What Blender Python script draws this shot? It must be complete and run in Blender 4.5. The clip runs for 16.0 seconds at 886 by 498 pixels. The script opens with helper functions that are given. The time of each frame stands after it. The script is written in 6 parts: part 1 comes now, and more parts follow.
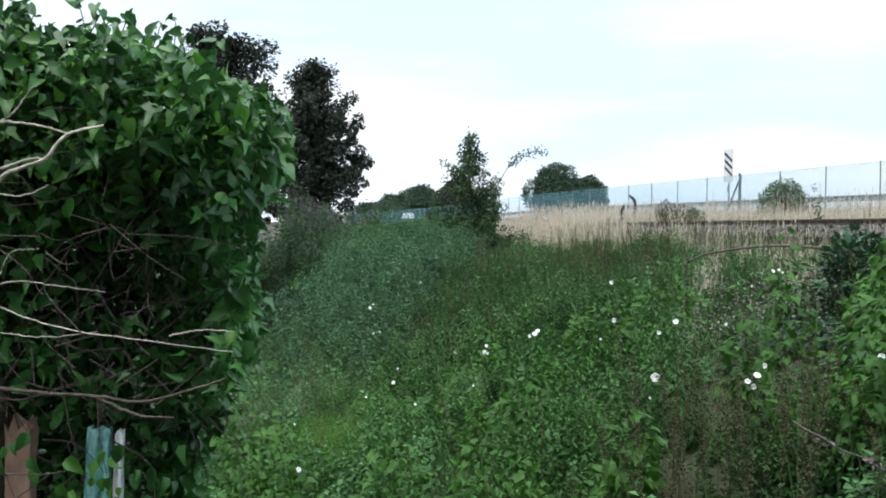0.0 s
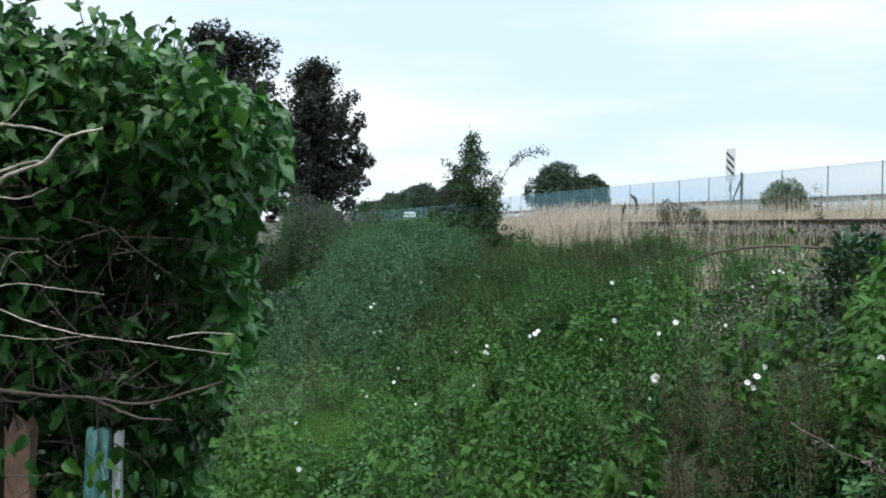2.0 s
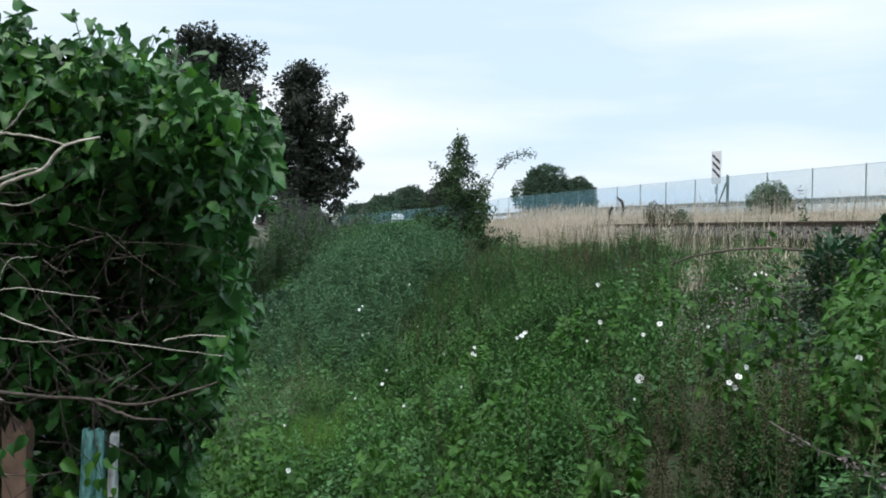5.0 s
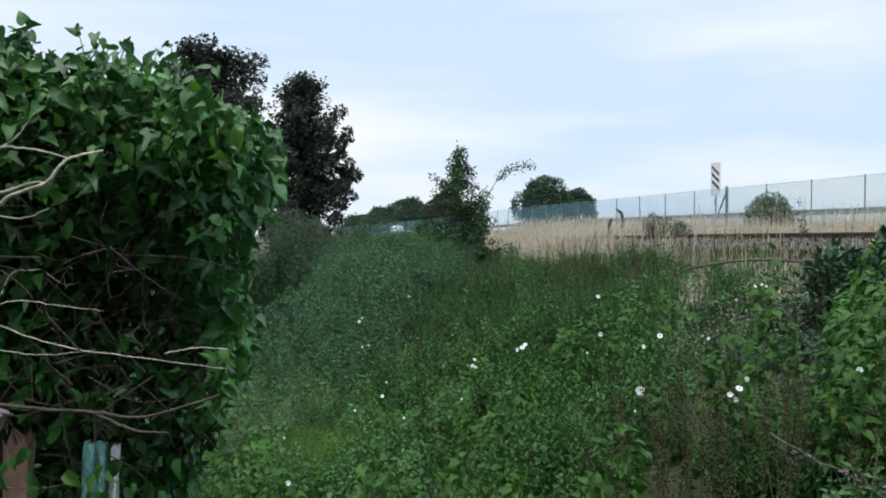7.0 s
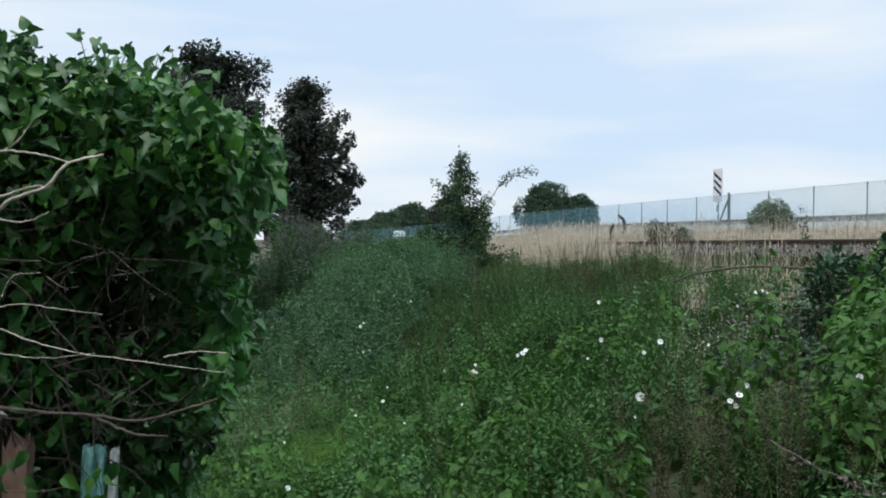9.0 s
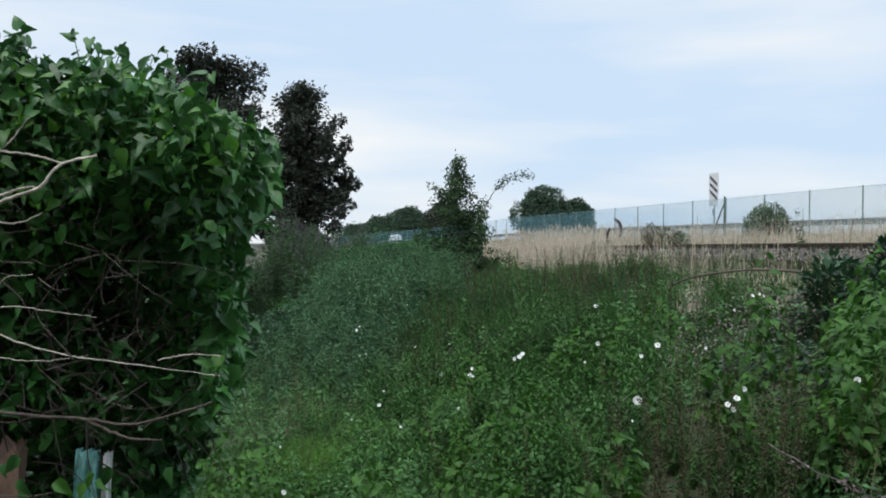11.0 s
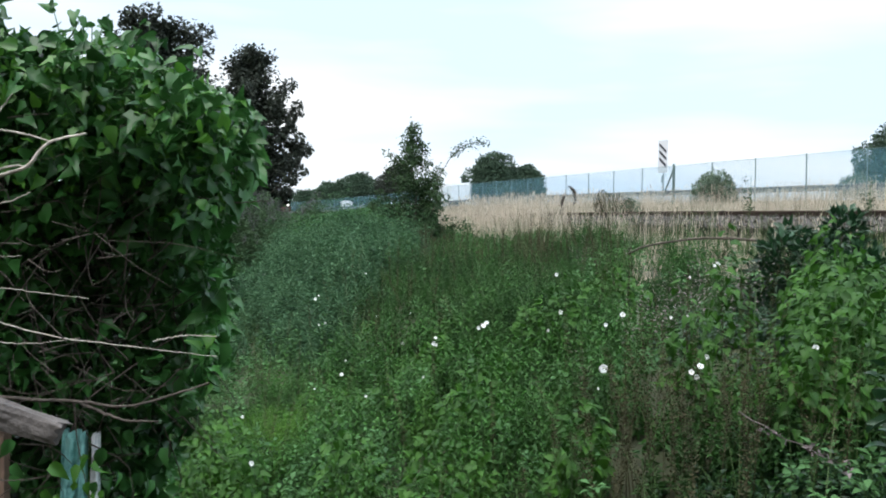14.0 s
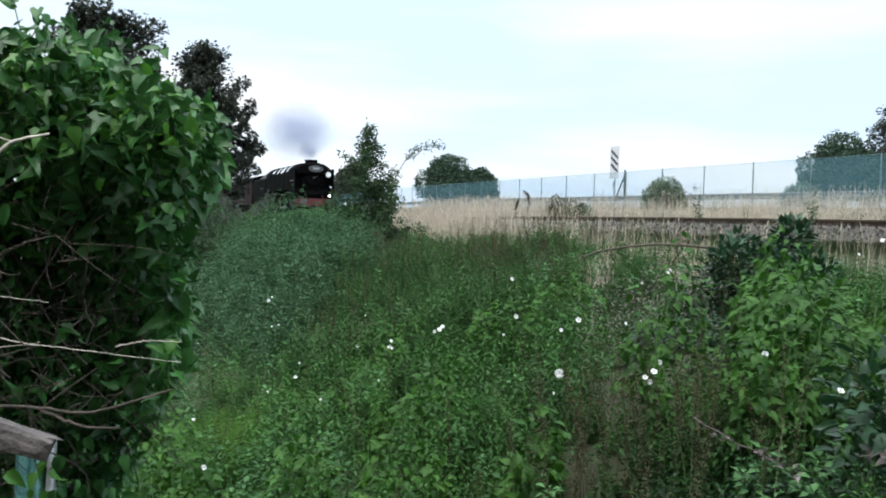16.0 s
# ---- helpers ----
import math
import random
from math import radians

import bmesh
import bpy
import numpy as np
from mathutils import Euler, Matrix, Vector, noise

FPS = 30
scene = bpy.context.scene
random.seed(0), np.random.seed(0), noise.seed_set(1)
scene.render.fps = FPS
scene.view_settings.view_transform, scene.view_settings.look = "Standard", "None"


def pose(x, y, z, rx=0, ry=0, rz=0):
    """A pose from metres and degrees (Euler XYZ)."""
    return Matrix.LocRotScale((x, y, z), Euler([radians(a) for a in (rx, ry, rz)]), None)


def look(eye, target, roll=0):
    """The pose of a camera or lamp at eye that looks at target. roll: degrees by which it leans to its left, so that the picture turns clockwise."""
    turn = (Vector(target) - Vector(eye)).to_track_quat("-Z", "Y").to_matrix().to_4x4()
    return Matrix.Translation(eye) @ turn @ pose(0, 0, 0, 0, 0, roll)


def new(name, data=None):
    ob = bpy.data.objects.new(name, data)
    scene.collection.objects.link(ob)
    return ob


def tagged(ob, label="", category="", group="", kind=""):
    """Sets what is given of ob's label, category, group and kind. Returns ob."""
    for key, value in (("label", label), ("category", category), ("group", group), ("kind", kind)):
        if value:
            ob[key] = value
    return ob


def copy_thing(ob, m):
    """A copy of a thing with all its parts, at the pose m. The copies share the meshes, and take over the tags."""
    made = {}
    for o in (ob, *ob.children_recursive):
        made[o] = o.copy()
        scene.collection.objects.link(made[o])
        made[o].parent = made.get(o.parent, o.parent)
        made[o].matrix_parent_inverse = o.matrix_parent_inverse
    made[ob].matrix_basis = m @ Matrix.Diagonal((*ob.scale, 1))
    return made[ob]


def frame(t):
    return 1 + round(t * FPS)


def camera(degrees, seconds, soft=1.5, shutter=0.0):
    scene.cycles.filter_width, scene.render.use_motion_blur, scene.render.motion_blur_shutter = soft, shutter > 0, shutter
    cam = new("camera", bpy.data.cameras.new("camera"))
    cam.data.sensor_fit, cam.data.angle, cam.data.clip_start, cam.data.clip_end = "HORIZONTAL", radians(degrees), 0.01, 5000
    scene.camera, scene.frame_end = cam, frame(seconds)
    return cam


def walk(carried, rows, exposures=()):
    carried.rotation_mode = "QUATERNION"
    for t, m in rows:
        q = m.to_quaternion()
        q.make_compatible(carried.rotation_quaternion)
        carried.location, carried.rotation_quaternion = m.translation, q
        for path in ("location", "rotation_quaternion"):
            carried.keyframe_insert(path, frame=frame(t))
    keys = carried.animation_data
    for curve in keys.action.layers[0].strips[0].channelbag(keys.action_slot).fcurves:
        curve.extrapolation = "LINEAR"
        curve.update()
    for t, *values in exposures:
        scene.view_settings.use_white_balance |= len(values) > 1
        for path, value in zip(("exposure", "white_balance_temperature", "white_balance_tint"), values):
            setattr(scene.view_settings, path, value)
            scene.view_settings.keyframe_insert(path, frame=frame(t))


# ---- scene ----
cam = camera(56.0, 16.0, soft=1.9, shutter=0.5)
PATH = [
    (0, (0.117, 0.443, 1.44), (0.119, 2.442, 1.377), 0.2),
    (0.5, (0.118, 0.444, 1.441), (0.12, 2.443, 1.378), 0.2),
    (1, (0.119, 0.442, 1.445), (0.121, 2.441, 1.382), 0.3),
    (1.5, (0.122, 0.44, 1.448), (0.122, 2.439, 1.383), 0.3),
    (2, (0.126, 0.438, 1.451), (0.124, 2.437, 1.385), 0.3),
    (2.5, (0.133, 0.435, 1.454), (0.127, 2.434, 1.386), 0.3),
    (3, (0.135, 0.436, 1.455), (0.129, 2.435, 1.386), 0.3),
    (3.5, (0.134, 0.398, 1.456), (0.143, 2.397, 1.384), 0.3),
    (4, (0.133, 0.371, 1.458), (0.153, 2.37, 1.387), 0.3),
    (6.5, (0.12, 0.367, 1.46), (0.149, 2.367, 1.422), 0.2),
    (7, (0.122, 0.362, 1.462), (0.15, 2.362, 1.429), 0.2),
    (7.5, (0.125, 0.362, 1.461), (0.151, 2.362, 1.431), 0.3),
    (8, (0.129, 0.36, 1.46), (0.153, 2.359, 1.434), 0.3),
    (8.5, (0.131, 0.358, 1.461), (0.154, 2.358, 1.438), 0.3),
    (9, (0.131, 0.355, 1.461), (0.154, 2.355, 1.441), 0.4),
    (11.5, (0.129, 0.377, 1.454), (0.168, 2.376, 1.444), 0.4),
    (12, (0.122, 0.38, 1.453), (0.173, 2.379, 1.442), 0.4),
    (12.5, (0.108, 0.386, 1.459), (0.173, 2.384, 1.43), 0.3),
    (13, (0.087, 0.385, 1.472), (0.169, 2.381, 1.389), -0.2),
    (13.5, (0.05, 0.377, 1.483), (0.164, 2.371, 1.377), -0.1),
    (14, (0.016, 0.37, 1.488), (0.166, 2.363, 1.397), 0.4),
    (14.5, (0.002, 0.373, 1.493), (0.174, 2.364, 1.41), 0.7),
    (15, (-0.013, 0.374, 1.497), (0.184, 2.363, 1.414), 0.9),
    (15.5, (-0.014, 0.367, 1.499), (0.203, 2.354, 1.416), 1.1),
    (16, (-0.023, 0.365, 1.502), (0.24, 2.346, 1.417), 1.3),
]
walk(cam, [(t, look(eye, target, roll)) for t, eye, target, roll in PATH], exposures=[(0, 0.8), (0.6, 0.82), (1.0, 0.72), (1.5, 0.60), (3, 0.63), (4, 0.59), (6.5, 0.43), (9, 0.33), (11.5, 0.30), (12.5, 0.41), (13, 0.52), (13.5, 0.86), (14.5, 0.64), (16, 0.72)])

# ---- world, sun, exposure ----
world = bpy.data.worlds.new("overcast_evening_sky")
scene.world = world
world.use_nodes = True
wn, wl = world.node_tree.nodes, world.node_tree.links
wn.clear()
SKY_OUT = wn.new("ShaderNodeOutputWorld")
SKY_BG = wn.new("ShaderNodeBackground")
SKY = wn.new("ShaderNodeTexSky")
SKY.sky_type, SKY.sun_disc = "NISHITA", False
SKY.sun_elevation, SKY.sun_rotation = radians(75), radians(200)
SKY.air_density, SKY.dust_density, SKY.ozone_density = 1.0, 2.0, 1.5
sky_dir = wn.new("ShaderNodeTexCoord")
sky_map = wn.new("ShaderNodeMapping")
sky_map.inputs["Scale"].default_value = (1.0, 1.0, 6.5)
sky_map.inputs["Location"].default_value = (0.3, 0.9, 0.1)
sky_noise = wn.new("ShaderNodeTexNoise")
sky_noise.inputs["Scale"].default_value = 1.5
sky_noise.inputs["Detail"].default_value = 4.0
sky_noise.inputs["Roughness"].default_value = 0.5
sky_ramp = wn.new("ShaderNodeValToRGB")
sky_ramp.color_ramp.elements[0].position, sky_ramp.color_ramp.elements[0].color = 0.36, (4.8, 6.0, 7.45, 1)
sky_ramp.color_ramp.elements[1].position, sky_ramp.color_ramp.elements[1].color = 0.62, (7.1, 7.35, 7.5, 1)
sky_mix = wn.new("ShaderNodeMix")
sky_mix.data_type = "RGBA"
sky_mix.inputs["Factor"].default_value = 0.9
wl.new(sky_dir.outputs["Generated"], sky_map.inputs["Vector"])
wl.new(sky_map.outputs["Vector"], sky_noise.inputs["Vector"])
# the cloud is thinner and whiter on the left
sky_side = wn.new("ShaderNodeSeparateXYZ")
sky_thin = wn.new("ShaderNodeMath")
sky_thin.operation, sky_thin.inputs[1].default_value = "MULTIPLY_ADD", -0.13
wl.new(sky_dir.outputs["Generated"], sky_side.inputs["Vector"])
wl.new(sky_side.outputs["X"], sky_thin.inputs[0])
wl.new(sky_noise.outputs["Fac"], sky_thin.inputs[2])
wl.new(sky_thin.outputs["Value"], sky_ramp.inputs["Fac"])
wl.new(SKY.outputs["Color"], sky_mix.inputs["A"])
wl.new(sky_ramp.outputs["Color"], sky_mix.inputs["B"])
# a clouded sky is brighter overhead than near the horizon
sky_up = wn.new("ShaderNodeSeparateXYZ")
sky_rise = wn.new("ShaderNodeMapRange")
sky_rise.inputs["From Min"].default_value, sky_rise.inputs["From Max"].default_value = 0.3, 0.9
sky_rise.inputs["To Min"].default_value, sky_rise.inputs["To Max"].default_value = 0.108, 0.24
wl.new(sky_dir.outputs["Generated"], sky_up.inputs["Vector"])
wl.new(sky_up.outputs["Z"], sky_rise.inputs["Value"])
wl.new(sky_rise.outputs["Result"], SKY_BG.inputs["Strength"])
wl.new(sky_mix.outputs["Result"], SKY_BG.inputs["Color"])
wl.new(SKY_BG.outputs["Background"], SKY_OUT.inputs["Surface"])

sun_data = bpy.data.lights.new("sun", "SUN")
sun_data.energy, sun_data.angle, sun_data.color = 1.5, radians(50), (1.0, 0.97, 0.93)
sun = new("sun", sun_data)
sun.matrix_world = look((-4, -6, 40), (0, 4, 0))

# ---- the lie of the land: s runs along the railway towards the viewer, q square to it ----
BEARING = radians(13.4)
ALONG = np.array((math.sin(BEARING), -math.cos(BEARING)))
ACROSS = np.array((-math.cos(BEARING), -math.sin(BEARING)))
ORIGIN = np.array((0.0, 61.0))
HEADING = math.degrees(math.atan2(ALONG[1], ALONG[0]))


def plan(s, q):
    return ORIGIN[0] + ALONG[0] * s + ACROSS[0] * q, ORIGIN[1] + ALONG[1] * s + ACROSS[1] * q


def sq_of(x, y):
    dx, dy = x - ORIGIN[0], y - ORIGIN[1]
    return ALONG[0] * dx + ALONG[1] * dy, ACROSS[0] * dx + ACROSS[1] * dy


def rail_z(s):
    return np.interp(s, (-400, -60, -33, -15, 3, 20, 41, 49, 200), (0.4, 0.5, 0.6, 0.86, 1.02, 1.3, 1.52, 1.56, 1.6))


Q_AT = (-2500, -300, -60, -33, -30, -16.5, -12.5, -9, -5, -0.6, 0.1, 3.9, 4.6, 5.6, 7, 9, 10.4, 11.4, 12.2, 13.5, 16, 40, 300, 2500)
G_AT = (2.0, 2.0, 1.9, 2.0, 2.15, 2.12, 2.05, 1.75, 1.3, 1.08, 1.22, 1.22, 1.02, 0.92, 0.75, 0.47, 0.27, -0.02, -0.65, -1.05, -1.15, -1.2, -1.5, -2.0)


TRACK_Q = 2.0


def road_dip(s):
    return np.interp(s, (-260, -135, -47, -16), (-1.05, -0.88, -0.43, 0.0))


def ripple(x, y):
    return 0.5 * np.sin(0.9 * x + 0.6 * y) * np.sin(0.5 * y - 0.7 * x + 1) + 0.3 * np.sin(2.3 * x - 1.7 * y) + 0.2 * np.sin(4.1 * y + 3.3 * x)


def ground_z(x, y):
    s, q = sq_of(np.asarray(x, float), np.asarray(y, float))
    z = np.interp(q, Q_AT, G_AT)
    near = np.interp(q, (-9, -4, 5, 9, 12), (0, 1, 1, 0.3, 0))
    z = z + (rail_z(s) - 1.58) * near
    z = z + road_dip(s) * np.interp(q, (-200, -60, -9, -5), (0, 1, 1, 0))
    rough = np.interp(q, (-9, -4, -0.6, 4.6, 6, 40), (0.3, 0.2, 0, 0, 1, 1))
    z = z + 0.17 * rough * ripple(x, y)
    return np.where(q > 9, np.maximum(z, np.interp(y, (1.0, 1.9), (-0.15, -2.0))), z)


# ---- materials ----
def material(name, base, rough=0.7, metal=0.0, vary=0.25, grain=8.0, bump=0.3, island=0.0, tint=None, spec=0.5, through_light=0.0, coarse=0.8, ior=1.5):
    m = bpy.data.materials.new(name)
    m.use_nodes = True
    n, l = m.node_tree.nodes, m.node_tree.links
    b = n["Principled BSDF"]
    b.inputs["Roughness"].default_value, b.inputs["Metallic"].default_value = rough, metal
    b.inputs["Specular IOR Level"].default_value, b.inputs["IOR"].default_value = spec, ior
    where = n.new("ShaderNodeTexCoord")
    fine, big = n.new("ShaderNodeTexNoise"), n.new("ShaderNodeTexNoise")
    fine.inputs["Scale"].default_value, fine.inputs["Detail"].default_value = grain, 5
    big.inputs["Scale"].default_value, big.inputs["Detail"].default_value = coarse, 3
    for t in (fine, big):
        l.new(where.outputs["Object"], t.inputs["Vector"])
    add = n.new("ShaderNodeMath")
    add.operation = "ADD"
    l.new(fine.outputs["Fac"], add.inputs[0])
    l.new(big.outputs["Fac"], add.inputs[1])
    last = add.outputs[0]
    if island:
        geo = n.new("ShaderNodeNewGeometry")
        mul = n.new("ShaderNodeMath")
        mul.operation = "MULTIPLY_ADD"
        l.new(geo.outputs["Random Per Island"], mul.inputs[0])
        mul.inputs[1].default_value = island
        l.new(last, mul.inputs[2])
        last = mul.outputs[0]
    span = n.new("ShaderNodeMapRange")
    span.inputs["From Min"].default_value, span.inputs["From Max"].default_value = (0.82, 1.18 + island) if island else (0.65, 1.35)
    l.new(last, span.inputs["Value"])
    mix = n.new("ShaderNodeMix")
    mix.data_type = "RGBA"
    low = [c * (1 - vary) for c in base]
    high = tint or [min(1, c * (1 + vary)) for c in base]
    mix.inputs["A"].default_value = (*low, 1)
    mix.inputs["B"].default_value = (*high, 1)
    l.new(span.outputs["Result"], mix.inputs["Factor"])
    l.new(mix.outputs["Result"], b.inputs["Base Color"])
    if bump:
        bp = n.new("ShaderNodeBump")
        bp.inputs["Strength"].default_value, bp.inputs["Distance"].default_value = bump, 0.02
        l.new(fine.outputs["Fac"], bp.inputs["Height"])
        l.new(bp.outputs["Normal"], b.inputs["Normal"])
    if through_light:
        tr, sh = n.new("ShaderNodeBsdfTranslucent"), n.new("ShaderNodeMixShader")
        sh.inputs["Fac"].default_value = through_light
        l.new(mix.outputs["Result"], tr.inputs["Color"])
        l.new(b.outputs["BSDF"], sh.inputs[1])
        l.new(tr.outputs["BSDF"], sh.inputs[2])
        l.new(sh.outputs["Shader"], n["Material Output"].inputs["Surface"])
    return m


def leafy(name, low, high, rough=0.5, glow=0.2, spec=0.22, depth=0.55):
    """Leaf material: each leaf takes its own shade between two greens."""
    low, high = [c * depth for c in low], [c * depth for c in high]
    return material(name, [c / 0.8 for c in low], rough, vary=0.2, grain=5.5, bump=0, island=0.26, tint=high, spec=spec, through_light=glow, coarse=1.9)


def see_through(name, base, alpha, rough=0.5):
    m = bpy.data.materials.new(name)
    m.use_nodes = True
    n, l = m.node_tree.nodes, m.node_tree.links
    b = n["Principled BSDF"]
    b.inputs["Base Color"].default_value = (*base, 1)
    b.inputs["Roughness"].default_value = rough
    clear, sh = n.new("ShaderNodeBsdfTransparent"), n.new("ShaderNodeMixShader")
    sh.inputs["Fac"].default_value = alpha
    l.new(clear.outputs["BSDF"], sh.inputs[1])
    l.new(b.outputs["BSDF"], sh.inputs[2])
    l.new(sh.outputs["Shader"], n["Material Output"].inputs["Surface"])
    return m


SOIL = material("soil", (0.035, 0.035, 0.018), 0.95, grain=6, bump=0.6, tint=(0.05, 0.06, 0.025))
BALLAST = material("ballast", (0.05, 0.041, 0.035), 0.95, vary=0.5, grain=25, bump=1.0)
ASPHALT = material("asphalt", (0.05, 0.05, 0.052), 0.9, vary=0.3, grain=60, bump=0.3)
RAIL = material("rusty_rail", (0.045, 0.028, 0.02), 0.7, metal=0.4, vary=0.4, grain=20)
SLEEPER = material("sleeper_concrete", (0.22, 0.2, 0.18), 0.9, grain=15)
NETTLE = leafy("nettle_leaf", (0.013, 0.066, 0.010), (0.105, 0.32, 0.055))
MUGWORT = leafy("mugwort_leaf", (0.035, 0.11, 0.05), (0.18, 0.37, 0.18), 0.65)
GREY_WEED = leafy("grey_weed_leaf", (0.030, 0.095, 0.028), (0.125, 0.30, 0.08), 0.6)
BINDWEED = leafy("bindweed_leaf", (0.022, 0.095, 0.010), (0.105, 0.29, 0.035), 0.5, 0.25)
BRAMBLE = leafy("bramble_leaf", (0.009, 0.045, 0.016), (0.052, 0.155, 0.06), 0.4, 0.15, 0.4)
YOUNG_WEED = leafy("young_weed_leaf", (0.055, 0.17, 0.018), (0.21, 0.48, 0.07), 0.55, 0.3)
PALE_WEED = leafy("pale_green_leaf", (0.05, 0.15, 0.045), (0.19, 0.43, 0.15), 0.6, 0.3)
DOCK = leafy("dock_seed", (0.055, 0.062, 0.028), (0.16, 0.145, 0.075), 0.8, 0.15)
DEAD = leafy("dead_stem", (0.12, 0.095, 0.095), (0.36, 0.31, 0.30), 0.85, 0.1, depth=0.8)
STEM = material("green_stem", (0.07, 0.14, 0.045), 0.6, vary=0.4, bump=0)
STRAW = leafy("dry_grass", (0.36, 0.30, 0.225), (0.76, 0.66, 0.53), 0.75, 0.25, depth=1.0)
TALL_GRASS = leafy("green_grass", (0.07, 0.15, 0.045), (0.20, 0.30, 0.11), 0.6, 0.25)
IVY = leafy("ivy_leaf", (0.010, 0.045, 0.012), (0.07, 0.225, 0.05), 0.32, 0.16, 0.3, 0.85)
IVY_YOUNG = leafy("young_ivy_leaf", (0.04, 0.15, 0.015), (0.13, 0.36, 0.045), 0.4, 0.35, 0.5, 0.75)
TREE_DARK = leafy("dark_tree_leaf", (0.026, 0.034, 0.027), (0.065, 0.08, 0.056), 0.6, 0.1, depth=0.8)
TREE_GREEN = leafy("tree_leaf", (0.022, 0.052, 0.02), (0.065, 0.125, 0.045), 0.6, 0.15, depth=0.8)
# distance haze is put into these paler, bluer greens
TREE_HAZED = leafy("hazed_tree_leaf", (0.036, 0.075, 0.05), (0.09, 0.145, 0.085), 0.7, 0.1, depth=0.8)
SHRUB_LEAF = leafy("shrub_leaf", (0.12, 0.19, 0.13), (0.30, 0.40, 0.27), 0.7, 0.15)
MAUVE = leafy("mauve_seed_head", (0.14, 0.125, 0.145), (0.34, 0.29, 0.34), 0.8, 0.2)
WILLOWHERB = leafy("willowherb_leaf", (0.06, 0.125, 0.06), (0.20, 0.33, 0.16), 0.6, 0.2)
BARK = material("bark", (0.075, 0.06, 0.045), 0.9, vary=0.4, grain=18, bump=0.8)
IVY_WOOD = material("ivy_stem", (0.46, 0.42, 0.36), 0.8, vary=0.45, grain=40, bump=0.6, coarse=6)
DARK_TWIG = material("dark_dead_twig", (0.045, 0.035, 0.027), 0.9, vary=0.5, grain=45, bump=0.5, coarse=7)
BROWN_STEM = material("brown_ivy_stem", (0.075, 0.06, 0.05), 0.85, vary=0.5, grain=45, bump=0.7, coarse=7)
OLD_WOOD = material("weathered_wood", (0.085, 0.075, 0.07), 0.85, vary=0.55, grain=35, bump=0.8, coarse=9)
POST_WOOD = material("stained_post_wood", (0.2, 0.125, 0.09), 0.75, vary=0.45, grain=28, bump=0.6, coarse=5)
PETAL = material("white_petal", (0.90, 0.90, 0.90), 0.6, vary=0.05, bump=0, through_light=0.3)
STAMEN = material("cream_centre", (0.6, 0.58, 0.3), 0.6, vary=0.1, bump=0)
TEAL = material("teal_plastic", (0.05, 0.30, 0.28), 0.55, vary=0.5, grain=38, bump=0.9, coarse=9, tint=(0.30, 0.66, 0.62), through_light=0.3)
PALE_PLASTIC = material("pale_plastic", (0.78, 0.88, 0.90), 0.5, vary=0.4, grain=40, bump=0.9, coarse=12, through_light=0.3)
GALV = material("galvanised_steel", (0.33, 0.36, 0.37), 0.5, metal=0.5, vary=0.2, grain=12, bump=0.1)
DULL_STEEL = material("dull_steel", (0.11, 0.12, 0.125), 0.6, metal=0.3, vary=0.25, grain=10, bump=0.1)
FENCE_GREEN = material("green_coated_steel", (0.12, 0.18, 0.175), 0.5, vary=0.2, grain=12, bump=0.1)
MESH_FILM = see_through("chain_link_fine", (0.16, 0.43, 0.55), 0.25)
SIGN_WHITE = material("sign_white", (0.72, 0.72, 0.74), 0.5, vary=0.04, bump=0)
SIGN_BLACK = material("sign_black", (0.02, 0.02, 0.03), 0.5, vary=0.1, bump=0)
LOCO_BLACK = material("black_paint", (0.005, 0.005, 0.005), 0.45, vary=0.4, grain=5, bump=0.05, spec=0.3, ior=1.025)
LOCO_GREEN = material("dark_green_paint", (0.004, 0.005, 0.0045), 0.45, vary=0.4, grain=5, bump=0.05, spec=0.3, ior=1.025)
# pale metal that stands in for sky reflections on the casing
SKY_GLINT = material("sky_glint_metal", (0.78, 0.79, 0.8), 0.25, metal=0.85, vary=0.5, grain=3, bump=0.08)
RED_PAINT = material("red_paint", (0.10, 0.014, 0.016), 0.45, vary=0.35, grain=6, bump=0.1)
GREY_METAL = material("oily_steel", (0.12, 0.12, 0.12), 0.4, metal=0.7, vary=0.4, grain=10)
MAROON = material("coach_paint", (0.022, 0.014, 0.014), 0.35, vary=0.3, grain=5, bump=0.05, spec=0.3, ior=1.025)
DISC_WHITE = material("white_disc", (0.85, 0.85, 0.85), 0.5, vary=0.05, bump=0)
LORRY_WHITE = material("lorry_white", (0.86, 0.88, 0.9), 0.4, vary=0.06, grain=3, bump=0.05)
LORRY_DARK = material("dark_glass", (0.03, 0.035, 0.04), 0.1, vary=0.2, bump=0)
TYRE = material("tyre_rubber", (0.02, 0.02, 0.02), 0.85, bump=0.2)
SMOKE = material("thin_smoke", (0.46, 0.51, 0.66), 1.0, vary=0.1, bump=0, spec=0.0)
BRICK_WALL = material("rendered_wall", (0.3, 0.27, 0.24), 0.9, vary=0.25, grain=12, bump=0.4)

LAMP = bpy.data.materials.new("lamp_glow")
LAMP.use_nodes = True
LAMP.node_tree.nodes["Principled BSDF"].inputs["Emission Color"].default_value = (1, 0.93, 0.85, 1)
LAMP.node_tree.nodes["Principled BSDF"].inputs["Emission Strength"].default_value = 2.5


# ---- building blocks ----
def empty(name, m=None):
    ob = new(name)
    if m is not None:
        ob.matrix_basis = m
    return ob


